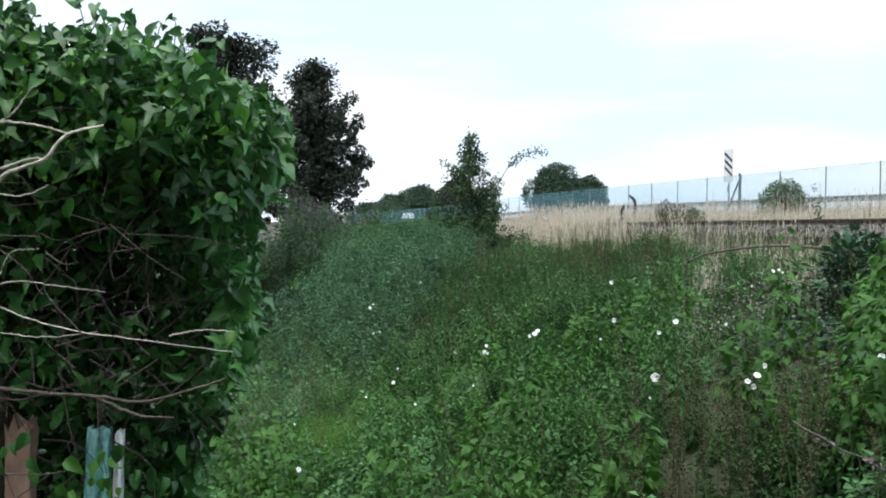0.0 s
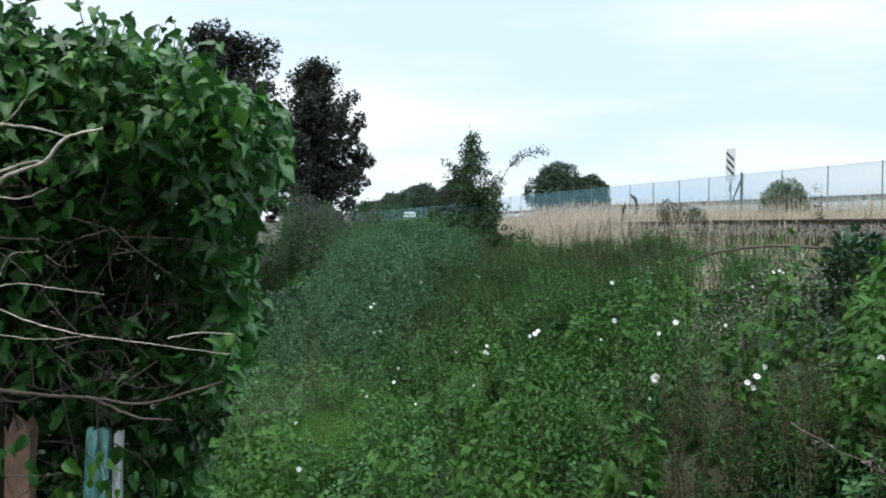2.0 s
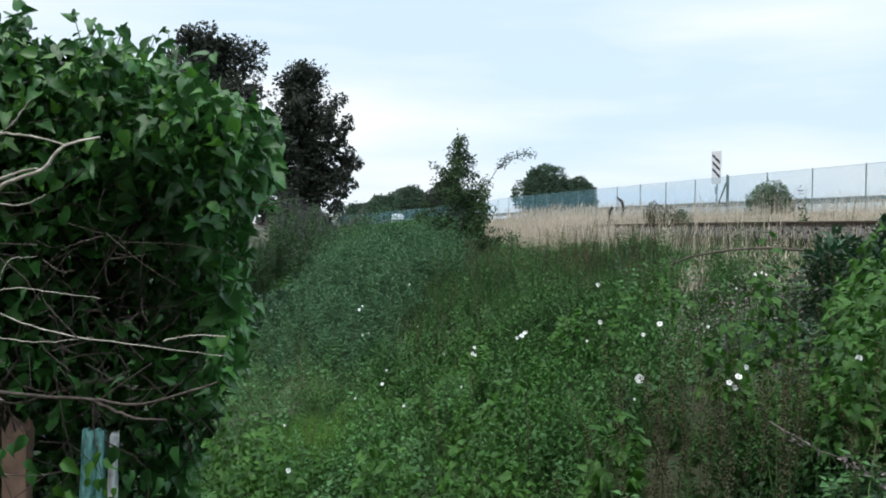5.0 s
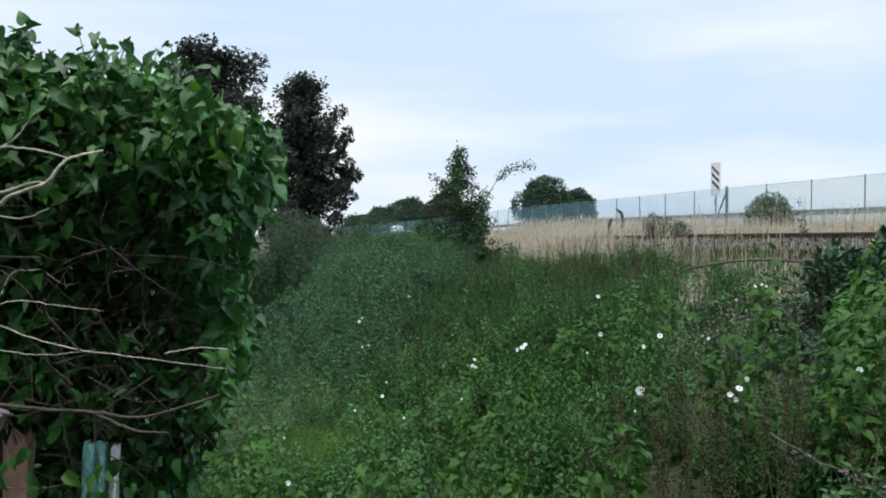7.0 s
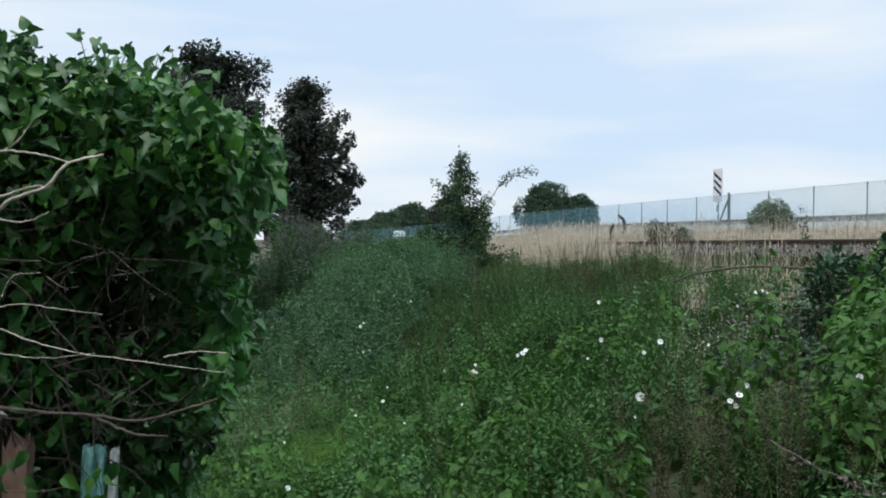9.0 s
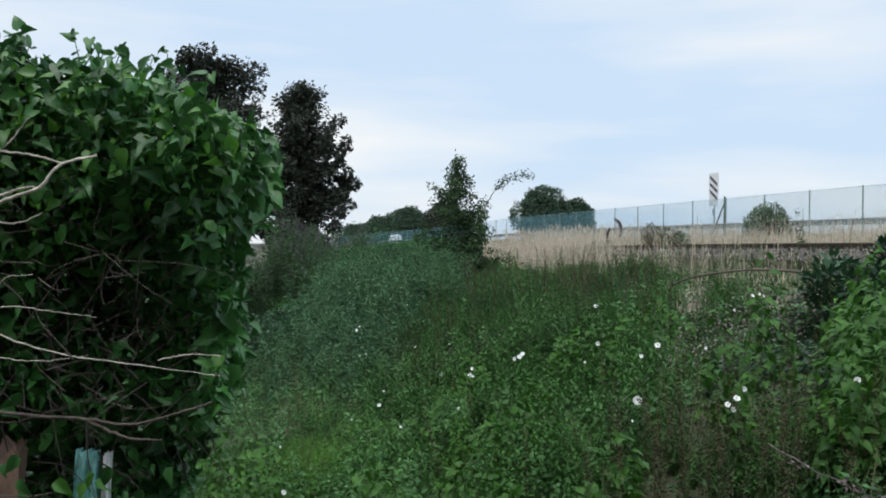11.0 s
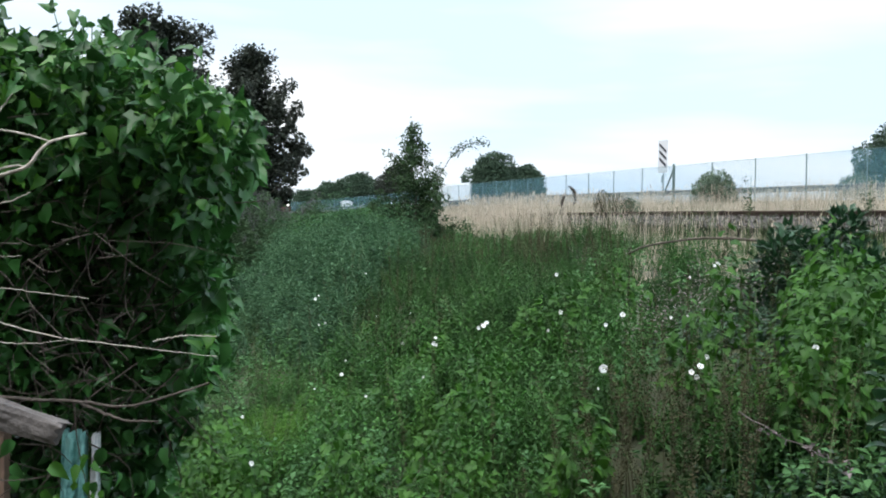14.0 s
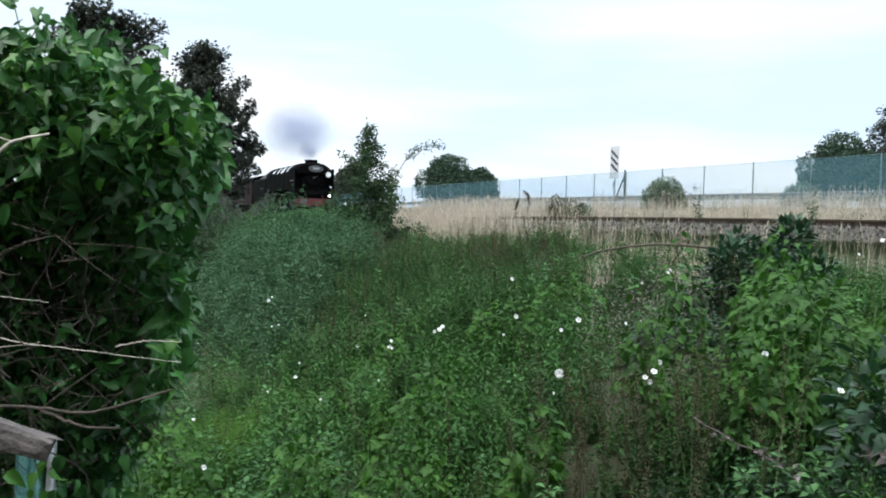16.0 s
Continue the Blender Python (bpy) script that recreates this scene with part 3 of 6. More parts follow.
def make_dome_tree(name, label, base, height, half, n_leaf, leaf, mat, seed, lobes=16, category="tree"):
    """A broad round-headed tree: trunk, limbs and a dome of leafy lobes."""
    rng = np.random.default_rng(seed)
    root = empty(name, pose(*base))
    tagged(root, label, category)
    v, f = tube(((0, 0, -0.3), (0.1, 0, height * 0.3), (0, 0.1, height * 0.75)), (height * 0.035, height * 0.025, height * 0.008), 9)
    sheet("trunk", v, f, BARK, root, smooth=True)
    a = np.arange(lobes) * 2.4
    u = (np.arange(lobes) + 0.5) / lobes
    c = np.stack((half * 0.62 * np.sqrt(1 - u ** 1.6) * np.cos(a), half * 0.62 * np.sqrt(1 - u ** 1.6) * np.sin(a), height * (0.25 + 0.52 * u)), -1)
    c += rng.normal(0, 0.06 * half, c.shape)
    r = half * rng.uniform(0.3, 0.46, lobes)
    r = np.minimum(r, height - c[:, 2])
    for k in range(0, lobes, 2):
        line = bend(((0, 0, height * (0.15 + 0.2 * u[k])), c[k] * (0.5, 0.5, 0.75), c[k]), 8)
        v, f = tube(line, np.linspace(height * 0.012, 0.02, len(line)), 6)
        sheet("limb", v, f, BARK, root)
    pick = rng.integers(0, lobes, n_leaf)
    d = unit(rng.normal(0, 1, (n_leaf, 3)))
    bump = 1 + 0.16 * np.sin(5 * d[:, 0] + pick) * np.sin(5 * d[:, 1] + 2 * pick) + 0.1 * np.sin(11 * d[:, 2] + pick)
    P = c[pick] + d * (rng.uniform(0.3, 1, n_leaf) ** 0.35 * r[pick] * bump)[:, None]
    P[:, 2] = np.maximum(P[:, 2], 0.05 * height)
    D = d + rng.normal(0, 0.6, (n_leaf, 3)) + (0, 0, -0.2)
    N = d * 0.6 + rng.normal(0, 0.5, (n_leaf, 3)) + (0, 0, 0.6)
    L = leaf * rng.uniform(0.6, 1.3, n_leaf)
    v, f = leaves(P, D, N, L, L * 0.7, KITE)
    sheet("crown", v, f, mat, root, kind="stuff")
    return root


def make_bush(name, label, base, size, n_leaf, leaf, mat, seed, lobes=9, wide=0.45, category="bush", form=SIMPLE, up=0.3):
    """A rounded uneven bush: leaves in lobes round a few stems."""
    rng = np.random.default_rng(seed)
    root = empty(name, pose(*base))
    tagged(root, label, category)
    sx, sy, sz = size
    c = np.stack((rng.uniform(-0.75, 0.75, lobes) * sx, rng.uniform(-0.75, 0.75, lobes) * sy, rng.uniform(0.2, 0.8, lobes) * sz), -1)
    c[:, 2] *= 1 - 0.45 * ((c[:, 0] / sx) ** 2 + (c[:, 1] / sy) ** 2)
    r = rng.uniform(0.22, 0.42, lobes)
    for k in range(min(lobes, 8)):
        line = bend(((c[k, 0] * 0.3, c[k, 1] * 0.3, -0.1), (c[k, 0] * 0.6, c[k, 1] * 0.6, c[k, 2] * 0.5), c[k] + (0, 0, 0.15 * sz)), 8)
        v, f = tube(line, np.linspace(0.022, 0.006, len(line)) * max(0.5, sz), 5)
        sheet("stem", v, f, BARK, root)
    pick = rng.integers(0, lobes, n_leaf)
    d = unit(rng.normal(0, 1, (n_leaf, 3)))
    rr = rng.uniform(0.25, 1.08, n_leaf) ** 0.5
    P = c[pick] + d * (rr * r[pick])[:, None] * np.array((sx, sy, sz * 0.8))
    P[:, 2] = np.maximum(P[:, 2], 0.0)
    D = d + rng.normal(0, 0.6, (n_leaf, 3)) + (0, 0, up)
    N = rng.normal(0, 0.5, (n_leaf, 3)) + (0, 0, 1)
    L = leaf * rng.uniform(0.6, 1.35, n_leaf)
    v, f = leaves(P, D, N, L, L * wide, form)
    sheet("foliage", v, f, mat, root, kind="stuff")
    return root


def gz(x, y):
    return float(ground_z(x, y))


def make_trees():
    make_tree("tree", "dark-leaved young ash tree on the bank", (-7.1, 45, 0.1), 10.5, 3.0, 36000, 0.20, TREE_DARK, 11, 0.16, 0.02, 60, 0.72, (0.4, 0), 0.9, clump_size=0.15, core=0.2, lift=(0.5, 1.0), profile=((0, 0.3, 0.5, 0.7, 0.88, 1), (2.8, 2.9, 2.6, 1.75, 0.9, 0.2)))
    make_tree("tree", "dark broad tree rising behind the ivy", (-13.0, 50, 0.0), 12.6, 5.0, 36000, 0.24, TREE_DARK, 12, 0.25, 0.06, 40, 0.5, gap=0.5, clump_size=0.13, lift=(0.6, 1.2))
    sap = make_tree("sapling", "thin hawthorn sapling with a bare leaning branch", (0.8, 20, gz(0.8, 20)), 3.3, 1.0, 15000, 0.06, TREE_GREEN, 13, 0.03, 0.04, 46, 1.35, (-0.05, 0), 0.8, clump_size=0.16, core=0.15, lift=(0.3, 0.8), profile=((0, 0.4, 0.55, 0.72, 0.85, 1), (0.9, 0.95, 0.8, 0.36, 0.17, 0.08)))
    rng = np.random.default_rng(14)
    z0 = gz(0.8, 20)
    line = bend(((0.03, 0, 0.7), (0.59, 0, 2.29 - z0), (0.92, 0, 2.82 - z0), (1.25, 0, 3.06 - z0), (1.68, 0, 3.12 - z0)), 24)
    v, f = tube(line, np.linspace(0.014, 0.004, len(line)), 6)
    sheet("leaning_branch", v, f, BARK, sap)
    at = line[rng.integers(12, len(line), 330)] + rng.normal(0, 0.06, (330, 3))
    v, f = leaves(at, rng.normal(0, 1, (330, 3)), rng.normal(0, 1, (330, 3)) + (0, 0, 0.6), rng.uniform(0.03, 0.065, 330), 0.035)
    sheet("branch_leaves", v, f, TREE_GREEN, sap, kind="stuff")
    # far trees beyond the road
    make_dome_tree("tree", "round dark tree beyond the road", (23.0, 170, 2.0), 12.0, 6.4, 26000, 0.42, TREE_HAZED, 21)
    make_dome_tree("tree", "low rounded tree beyond the road", (30.2, 173, 2.0), 9.4, 4.8, 18000, 0.42, TREE_HAZED, 22)
    make_dome_tree("tree", "distant rounded tree on the skyline", (-4.6, 200, 0.9), 9.6, 6.2, 22000, 0.45, TREE_HAZED, 23)
    make_dome_tree("tree", "distant low tree on the skyline", (-11.3, 205, 0.8), 7.6, 6.0, 18000, 0.45, TREE_HAZED, 24)
    make_dome_tree("tree", "distant low tree on the skyline", (-18.0, 210, 0.7), 5.6, 6.0, 15000, 0.45, TREE_HAZED, 27)
    make_dome_tree("tree", "distant dark tree behind the hawthorn sapling", (3.2, 160, 1.2), 9.4, 4.8, 17000, 0.38, TREE_DARK, 25)
    make_dome_tree("tree", "broad roadside tree behind the fence", (41.4, 64, 2.0), 7.1, 3.6, 26000, 0.2, TREE_HAZED, 26)
    make_dome_tree("tree", "tall dark roadside tree behind the fence", (46.7, 62, 2.0), 10.4, 4.6, 26000, 0.22, TREE_DARK, 28)
    make_dome_tree("shrub", "small grey-green shrub beside the fence", (16.7, 41, 1.75), 1.95, 1.25, 5200, 0.11, SHRUB_LEAF, 29, 11, "shrub")
    make_dome_tree("shrub", "small grey-green shrub beside the fence", (30.5, 52, 2.0), 2.1, 1.5, 5200, 0.12, SHRUB_LEAF, 30, 11, "shrub")
    make_bush("shrub", "brown and green seeding shrub behind the dry grass", (8.9, 32, 1.15), (0.75, 0.5, 1.3), 1900, 0.07, DOCK, 31, 9, 0.4, "shrub", up=0.9)
    make_bush("shrub", "small leafy green shrub behind the dry grass", (9.6, 32.5, 1.2), (0.7, 0.5, 1.15), 1500, 0.075, SHRUB_LEAF, 32, 8, 0.5, "shrub", up=0.5)


# ---- the ivy bush on its garden fence ----
CURLED = (np.array(((0, 0, 0), (0.42, 0.10, 0.24), (0.5, 0.42, 0.26), (0, 0.45, -0.06), (-0.5, 0.42, 0.2), (-0.42, 0.10, 0.24), (0.2, 0.8, -0.1), (-0.2, 0.8, -0.12), (0.08, 1.05, -0.5))), np.array(((0, 1, 3), (1, 2, 3), (0, 3, 5), (5, 3, 4), (3, 2, 6), (3, 6, 7), (3, 7, 4), (6, 8, 7))))
LOBED = (np.array(((0, 0.05, 0), (0.34, -0.08, 0.08), (0.56, 0.30, 0.04), (0.25, 0.42, 0.05), (0.05, 1.0, -0.28), (-0.22, 0.44, 0.08), (-0.5, 0.36, 0.14), (-0.36, -0.06, 0.05), (0, 0.4, -0.05))), np.array(((8, 0, 1), (8, 1, 2), (8, 2, 3), (8, 3, 4), (8, 4, 5), (8, 5, 6), (8, 6, 7), (8, 7, 0))))


def make_ivy():
    rng = np.random.default_rng(41)
    root = empty("ivy_bush", pose(0, 0, 0))
    tagged(root, "dense dark-green ivy bush with bare woody stems", "ivy bush")
    right = lambda z: np.interp(z, (0.85, 0.95, 1.05, 1.2, 1.45, 1.5, 1.6, 1.78, 1.86, 1.95), (-0.55, -0.49, -0.43, -0.43, -0.445, -0.38, -0.335, -0.335, -0.40, -0.55))
    crest = lambda x: np.interp(x, (-2.2, -1.3, -1.0, -0.8, -0.66, -0.55, -0.45, -0.38, -0.3), (2.24, 2.07, 1.95, 1.92, 1.925, 1.87, 1.83, 1.80, 1.72))
    foot = lambda x: np.interp(x, (-2.2, -1.0, -0.6, -0.4, -0.3), (0.88, 0.9, 0.92, 1.0, 1.15))

    def fill(n, y0, y1, edge):
        z = rng.uniform(0.45, 2.25, 6 * n)
        x = rng.uniform(-2.1, -0.24, 6 * n)
        y = rng.uniform(y0, y1, 6 * n)
        ok = (x < right(z) - 0.12 * np.maximum(0, y - 2.75) + edge) & (z < crest(x) + edge) & (z > foot(x) - 0.03 - np.interp(x, (-0.72, -0.6), (0.45, 0)) * (y > 2.95))
        return np.stack((x, y, z), -1)[ok][:n]

    for nm, n, y0, y1, mat, lf, edge in (("front_leaves", 6000, 2.34, 2.70, IVY, 0.040, 0.0), ("inner_leaves", 30000, 2.6, 3.3, IVY, 0.046, 0.0), ("young_leaves", 3400, 2.34, 2.70, IVY_YOUNG, 0.033, 0.0)):
        P = fill(n, y0, y1, edge)
        if nm == "front_leaves":
            keep = rng.uniform(0, 1, len(P)) < np.interp(P[:, 2], (0.9, 1.3, 1.55, 1.7), (0.3, 0.22, 0.8, 1))
            P = P[keep]
        if nm == "young_leaves":
            keep = rng.uniform(0, 1, len(P)) < np.maximum(np.interp(P[:, 2], (1.3, 1.5, 1.65), (0.03, 0.5, 1)), np.interp(P[:, 0] - right(P[:, 2]), (-0.12, -0.03), (0, 0.8)))
            P = P[keep]
        # the top bulges out over the bare lower part
        under = np.interp(P[:, 0], (-0.95, -0.8), (0.25, 1)) * np.interp(P[:, 2], (1.0, 1.35, 1.55, 1.7), (0.22, 0.34, 0.16, 0.0)) * np.interp(P[:, 0] - right(P[:, 2]), (-0.14, -0.02), (1, 0.2))
        P = P[(P[:, 1] > 2.40 + under) | (rng.uniform(0, 1, len(P)) < 0.08)]
        bare = np.interp(P[:, 2], (1.0, 1.5, 1.65), (0.62, 0.46, 0)) * np.interp(P[:, 0] - right(P[:, 2]), (-0.12, -0.03), (1, 0.25)) * (P[:, 1] < 2.88) * np.interp(P[:, 0], (-1.0, -0.8), (0.4, 1))
        P = P[rng.uniform(0, 1, len(P)) > bare]
        P = P[(P[:, 2] > 1.0) | (P[:, 1] > 2.86) | (rng.uniform(0, 1, len(P)) < np.interp(P[:, 0] - right(P[:, 2]), (-0.10, -0.02), (0.1, 0.7)))]
        hollow = np.exp(-(((P[:, 0] + 0.74) / 0.34) ** 2 + ((P[:, 2] - 1.18) / 0.3) ** 2))
        P = P[(P[:, 1] > 2.42 + 0.55 * hollow) | (rng.uniform(0, 1, len(P)) < 0.06)]
        k = len(P)
        D = np.stack((rng.normal(0.15, 0.8, k), rng.normal(-0.5, 0.45, k), rng.normal(-0.4, 0.6, k)), -1)
        N = np.stack((rng.normal(0, 1.0, k), rng.normal(-0.35, 0.8, k), rng.normal(0.5, 0.8, k) + np.interp(P[:, 2], (1.4, 1.7), (0, 0.5))), -1)
        L = lf * rng.uniform(0.45, 1.6, k)
        wide = L * rng.uniform(0.5, 0.95, k)
        sort = rng.integers(0, 5, k)
        pieces = [leaves(P[m], D[m], N[m], L[m], wide[m], form) for form, m in ((HEART, sort == 0), (CURLED, (sort == 1) | (sort == 2)), (LOBED, sort >= 3))]
        v, f = merged(pieces)
        sheet(nm, v, f, mat, root, kind="stuff", smooth=True)
    # shoots that stand up over the crest
    pieces, lv = [], []
    for k in range(44):
        x = rng.uniform(-1.3, -0.5)
        z = float(crest(x))
        a = np.array((x, rng.uniform(2.5, 2.9), z - 0.12))
        b = a + (rng.normal(0.02, 0.05), 0, rng.uniform(0.1, 0.21))
        line = bend((a, (a + b) / 2 + rng.normal(0, 0.012, 3), b), 6)
        pieces.append(tube(line, np.linspace(0.003, 0.0015, len(line)), 5))
        for p in line[1:]:
            for j in range(2):
                lv.append(p + rng.normal(0, 0.008, 3))
    v, f = merged(pieces)
    sheet("climbing_shoot", v, f, STEM, root, kind="stuff")
    lv = np.array(lv)
    k = len(lv)
    L = 0.046 * rng.uniform(0.6, 1.2, k)
    v, f = leaves(lv, np.stack((rng.normal(0, 0.8, k), rng.normal(-0.2, 0.5, k), rng.normal(-0.25, 0.5, k)), -1), rng.normal(0, 0.5, (k, 3)) + (0, -0.5, 0.6), L, L * 0.75, HEART)
    sheet("shoot_leaves", v, f, IVY, root, kind="stuff")
    # bare stems
    Y = 2.4
    STEMS = (
        (0.009, ((-0.99, Y + 0.02, 1.49), (-0.93, Y, 1.55), (-0.83, Y - 0.02, 1.585), (-0.78, Y - 0.02, 1.64), (-0.70, Y, 1.665))),
        (0.006, ((-1.05, Y, 1.66), (-0.95, Y, 1.672), (-0.86, Y - 0.01, 1.665), (-0.78, Y, 1.645))),
        (0.005, ((-1.02, Y + 0.02, 1.64), (-0.93, Y + 0.02, 1.69), (-0.88, Y + 0.03, 1.76))),
        (0.007, ((-1.06, Y, 1.57), (-0.96, Y, 1.56), (-0.88, Y, 1.585), (-0.83, Y, 1.585))),
        (0.004, ((-1.0, Y, 1.51), (-0.9, Y, 1.49), (-0.83, Y, 1.52))),
        (0.005, ((-0.98, Y, 1.20), (-0.95, Y, 1.27), (-0.92, Y, 1.335), (-0.85, Y, 1.345))),
        (0.005, ((-0.98, Y, 1.24), (-0.9, Y, 1.255), (-0.8, Y, 1.24), (-0.7, Y, 1.225))),
        (0.006, ((-0.96, Y, 1.19), (-0.88, Y, 1.15), (-0.76, Y, 1.115), (-0.6, Y, 1.09), (-0.40, Y, 1.06))),
        (0.004, ((-1.0, Y, 1.12), (-0.85, Y, 1.10), (-0.72, Y, 1.115))),
        (0.006, ((-0.55, Y, 1.105), (-0.48, Y, 1.12), (-0.40, Y, 1.118))),
        (0.010, ((-1.05, Y, 0.97), (-0.86, Y, 0.945), (-0.72, Y, 0.935), (-0.62, Y, 0.92), (-0.5, Y, 0.955), (-0.42, Y, 0.985))),
        (0.009, ((-0.72, Y, 0.93), (-0.63, Y, 0.885), (-0.54, Y, 0.875))),
        (0.004, ((-1.0, Y, 0.72), (-0.86, Y, 0.715), (-0.78, Y, 0.73))),
        (0.004, ((-1.0, Y, 1.38), (-0.9, Y, 1.30), (-0.85, Y, 1.22))),
        (0.005, ((-0.5, Y + 0.25, 1.515), (-0.4, Y + 0.25, 1.50), (-0.31, Y + 0.25, 1.505))),
    )
    for k, (r, pts) in enumerate(STEMS):
        line = np.array(bend(pts, 30))
        line[:, 0] += 0.025
        line[:, 2] += 0.15 * np.maximum(0, 1.55 - line[:, 2])
        v, f = tube(line, np.linspace(r, r * 0.45, len(line)) * (0.32 if 5 <= k < 10 else 0.5 if k >= 10 else 0.66), 7, 0.0008, rng)
        sheet("branch", v, f, BROWN_STEM if k >= 10 else IVY_WOOD, root, smooth=True)
    pieces = []
    for k in range(560):
        a = np.array((rng.uniform(-1.9, -0.55), rng.uniform(2.6, 3.1), rng.uniform(0.75, 1.6)))
        b = a + rng.normal(0, 0.14, 3) * (1, 0.4, 1)
        b[0] = min(b[0], -0.42)
        line = bend((a, (a + b) / 2 + rng.normal(0, 0.03, 3), b), 6)
        pieces.append(tube(line, np.linspace(0.0022, 0.001, len(line)), 5))
    v, f = merged(pieces)
    sheet("dead_twig_tangle", v, f, DARK_TWIG, root, kind="stuff")
    pieces = []
    for k in range(120):
        a = np.array((rng.uniform(-1.35, -0.62), rng.uniform(2.38, 2.62), rng.uniform(0.95, 1.72)))
        b = a + np.array((rng.normal(0.03, 0.11), rng.normal(0, 0.03), rng.normal(0, 0.07)))
        line = bend((a, (a + b) / 2 + rng.normal(0, 0.02, 3), b), 8)
        pieces.append(tube(line, np.linspace(rng.uniform(0.0007, 0.0018), 0.0005, len(line)), 5))
    v, f = merged(pieces)
    sheet("bare_twig_tangle", v, f, BROWN_STEM, root, kind="stuff")
    for nm, n, mat, z0, z1, x0, x1 in (("hanging_leaves", 26, IVY_YOUNG, 0.62, 0.9, -0.76, -0.66), ("dark_hanging_leaves", 50, IVY, 0.55, 0.98, -0.95, -0.5)):
        P = np.stack((rng.uniform(x0, x1, n), rng.uniform(2.28, 2.5, n), rng.uniform(z0, z1, n)), -1)
        P = P[(np.abs(P[:, 0] + 0.795) > 0.045) | (P[:, 2] > 0.83)]
        k = len(P)
        D = np.stack((rng.normal(0, 0.4, k), rng.normal(-0.2, 0.3, k), rng.normal(-0.9, 0.3, k)), -1)
        L = rng.uniform(0.025, 0.055, k)
        v, f = leaves(P, D, rng.normal(0, 0.5, (k, 3)) + (0, -0.8, 0.3), L, L * 0.6, CURLED)
        sheet(nm, v, f, mat, root, kind="stuff", smooth=True)
    # the woody stem on which it grows
    line = bend(((-1.3, 2.9, -1.2), (-1.28, 2.9, 0.0), (-1.2, 2.9, 0.9), (-1.0, 2.9, 1.6)), 14)
    v, f = tube(line, np.linspace(0.07, 0.03, len(line)), 9)
    sheet("trunk", v, f, BARK, root, smooth=True)


def make_garden_edge():
    rng = np.random.default_rng(51)
    # upright post with split grain
    bm = bmesh.new()
    box(bm, -0.033, 0.033, -0.033, 0.033, 0, 1.0, 0.008)
    for v in bm.verts:
        v.co.x += rng.normal(0, 0.003)
        if v.co.z > 0.9:
            v.co.z += rng.normal(0, 0.012)
    g = gz(-1.03, 2.72)
    p = part("fence_post", bm, POST_WOOD)
    p.matrix_basis = pose(-1.075, 2.72, g - 0.1, 0, 1, 8) @ Matrix.Diagonal((1, 1, 0.96 - g, 1))
    tagged(p, "reddish-brown weathered wooden garden fence post", "fence post")
    # broken end of a weathered rail close to the viewer
    bm = bmesh.new()
    n, m = 26, 18
    ys = []
    for k in range(m):
        a = 2 * math.pi * k / m
        flat = (abs(math.cos(a)) ** 5 + abs(math.sin(a)) ** 5) ** -0.2
        groove = 1 - abs(rng.normal(0, 0.12))
        ys.append((0.0135 * flat * groove * math.cos(a), 0.0145 * flat * groove * math.sin(a)))
    rings = []
    for k in range(n):
        u = k / (n - 1)
        x = -0.75 * (1 - u)
        taper = 1 - 0.22 * max(0, u - 0.85) / 0.15
        rings.append([bm.verts.new((x + (rng.normal(0, 0.006) if k == n - 1 else 0), y * taper + rng.normal(0, 0.0005), z * taper + rng.normal(0, 0.0006) - 0.012 * u)) for y, z in ys])
    for k in range(n - 1):
        for j in range(m):
            bm.faces.new((rings[k][j], rings[k][(j + 1) % m], rings[k + 1][(j + 1) % m], rings[k + 1][j]))
    bm.faces.new(rings[-1])
    bm.faces.new(list(reversed(rings[0])))
    rail = empty("fence_rail", pose(-0.254, 1.1, 1.307, 0, 17, 0))
    tagged(rail, "grey broken end of a weathered wooden fence rail", "fence rail")
    part("bar", bm, OLD_WOOD, rail)
    up = part("upright", boxed(-0.035, 0.035, -0.03, 0.03, -1.75, 0.06, 0.005), OLD_WOOD, rail)
    up.matrix_basis = pose(-0.78, 0, 0, 0, -17, 0)
    # torn plastic sheeting
    for nm, x, w, mat, lab, z1 in (("plastic_sheet", -0.79, 0.052, TEAL, "torn teal plastic sheeting hanging below the ivy", 0.87), ("plastic_strip", -0.735, 0.014, PALE_PLASTIC, "pale plastic strip hanging below the ivy", 0.86)):
        nz, nx = 44, 13
        z0 = gz(x, 2.6) - 0.02
        V = []
        for i in range(nz):
            u = i / (nz - 1)
            for j in range(nx):
                c = (j / (nx - 1) - 0.5) * 2
                fold = 0.022 * math.sin(6 * c + 4 * u) + 0.014 * math.sin(14 * c - 11 * u) + rng.normal(0, 0.004)
                V.append(((x - 0.05 * u + c * w * (0.6 + 0.55 * u)) * (2.74 - 0.5 * u) / 2.6, 2.74 - 0.5 * u + fold, z1 + (z0 - z1) * u))
        i, j = np.meshgrid(np.arange(nz - 1), np.arange(nx - 1), indexing="ij")
        f = np.stack((i * nx + j, i * nx + j + 1, (i + 1) * nx + j + 1, (i + 1) * nx + j), -1).reshape(-1, 4)
        ob = sheet(nm, V, f, mat, smooth=True)
        tagged(ob, lab, "plastic sheet")
        sol = ob.modifiers.new("thickness", "SOLIDIFY")
        sol.thickness = 0.002


# ---- the overgrown bank ----
def in_view(x, y, lo=-0.62, hi=0.82):
    b = (x - 0.1) / np.maximum(0.3, y - 0.3)
    return (b > lo) & (b < hi) & (y > 0.9)


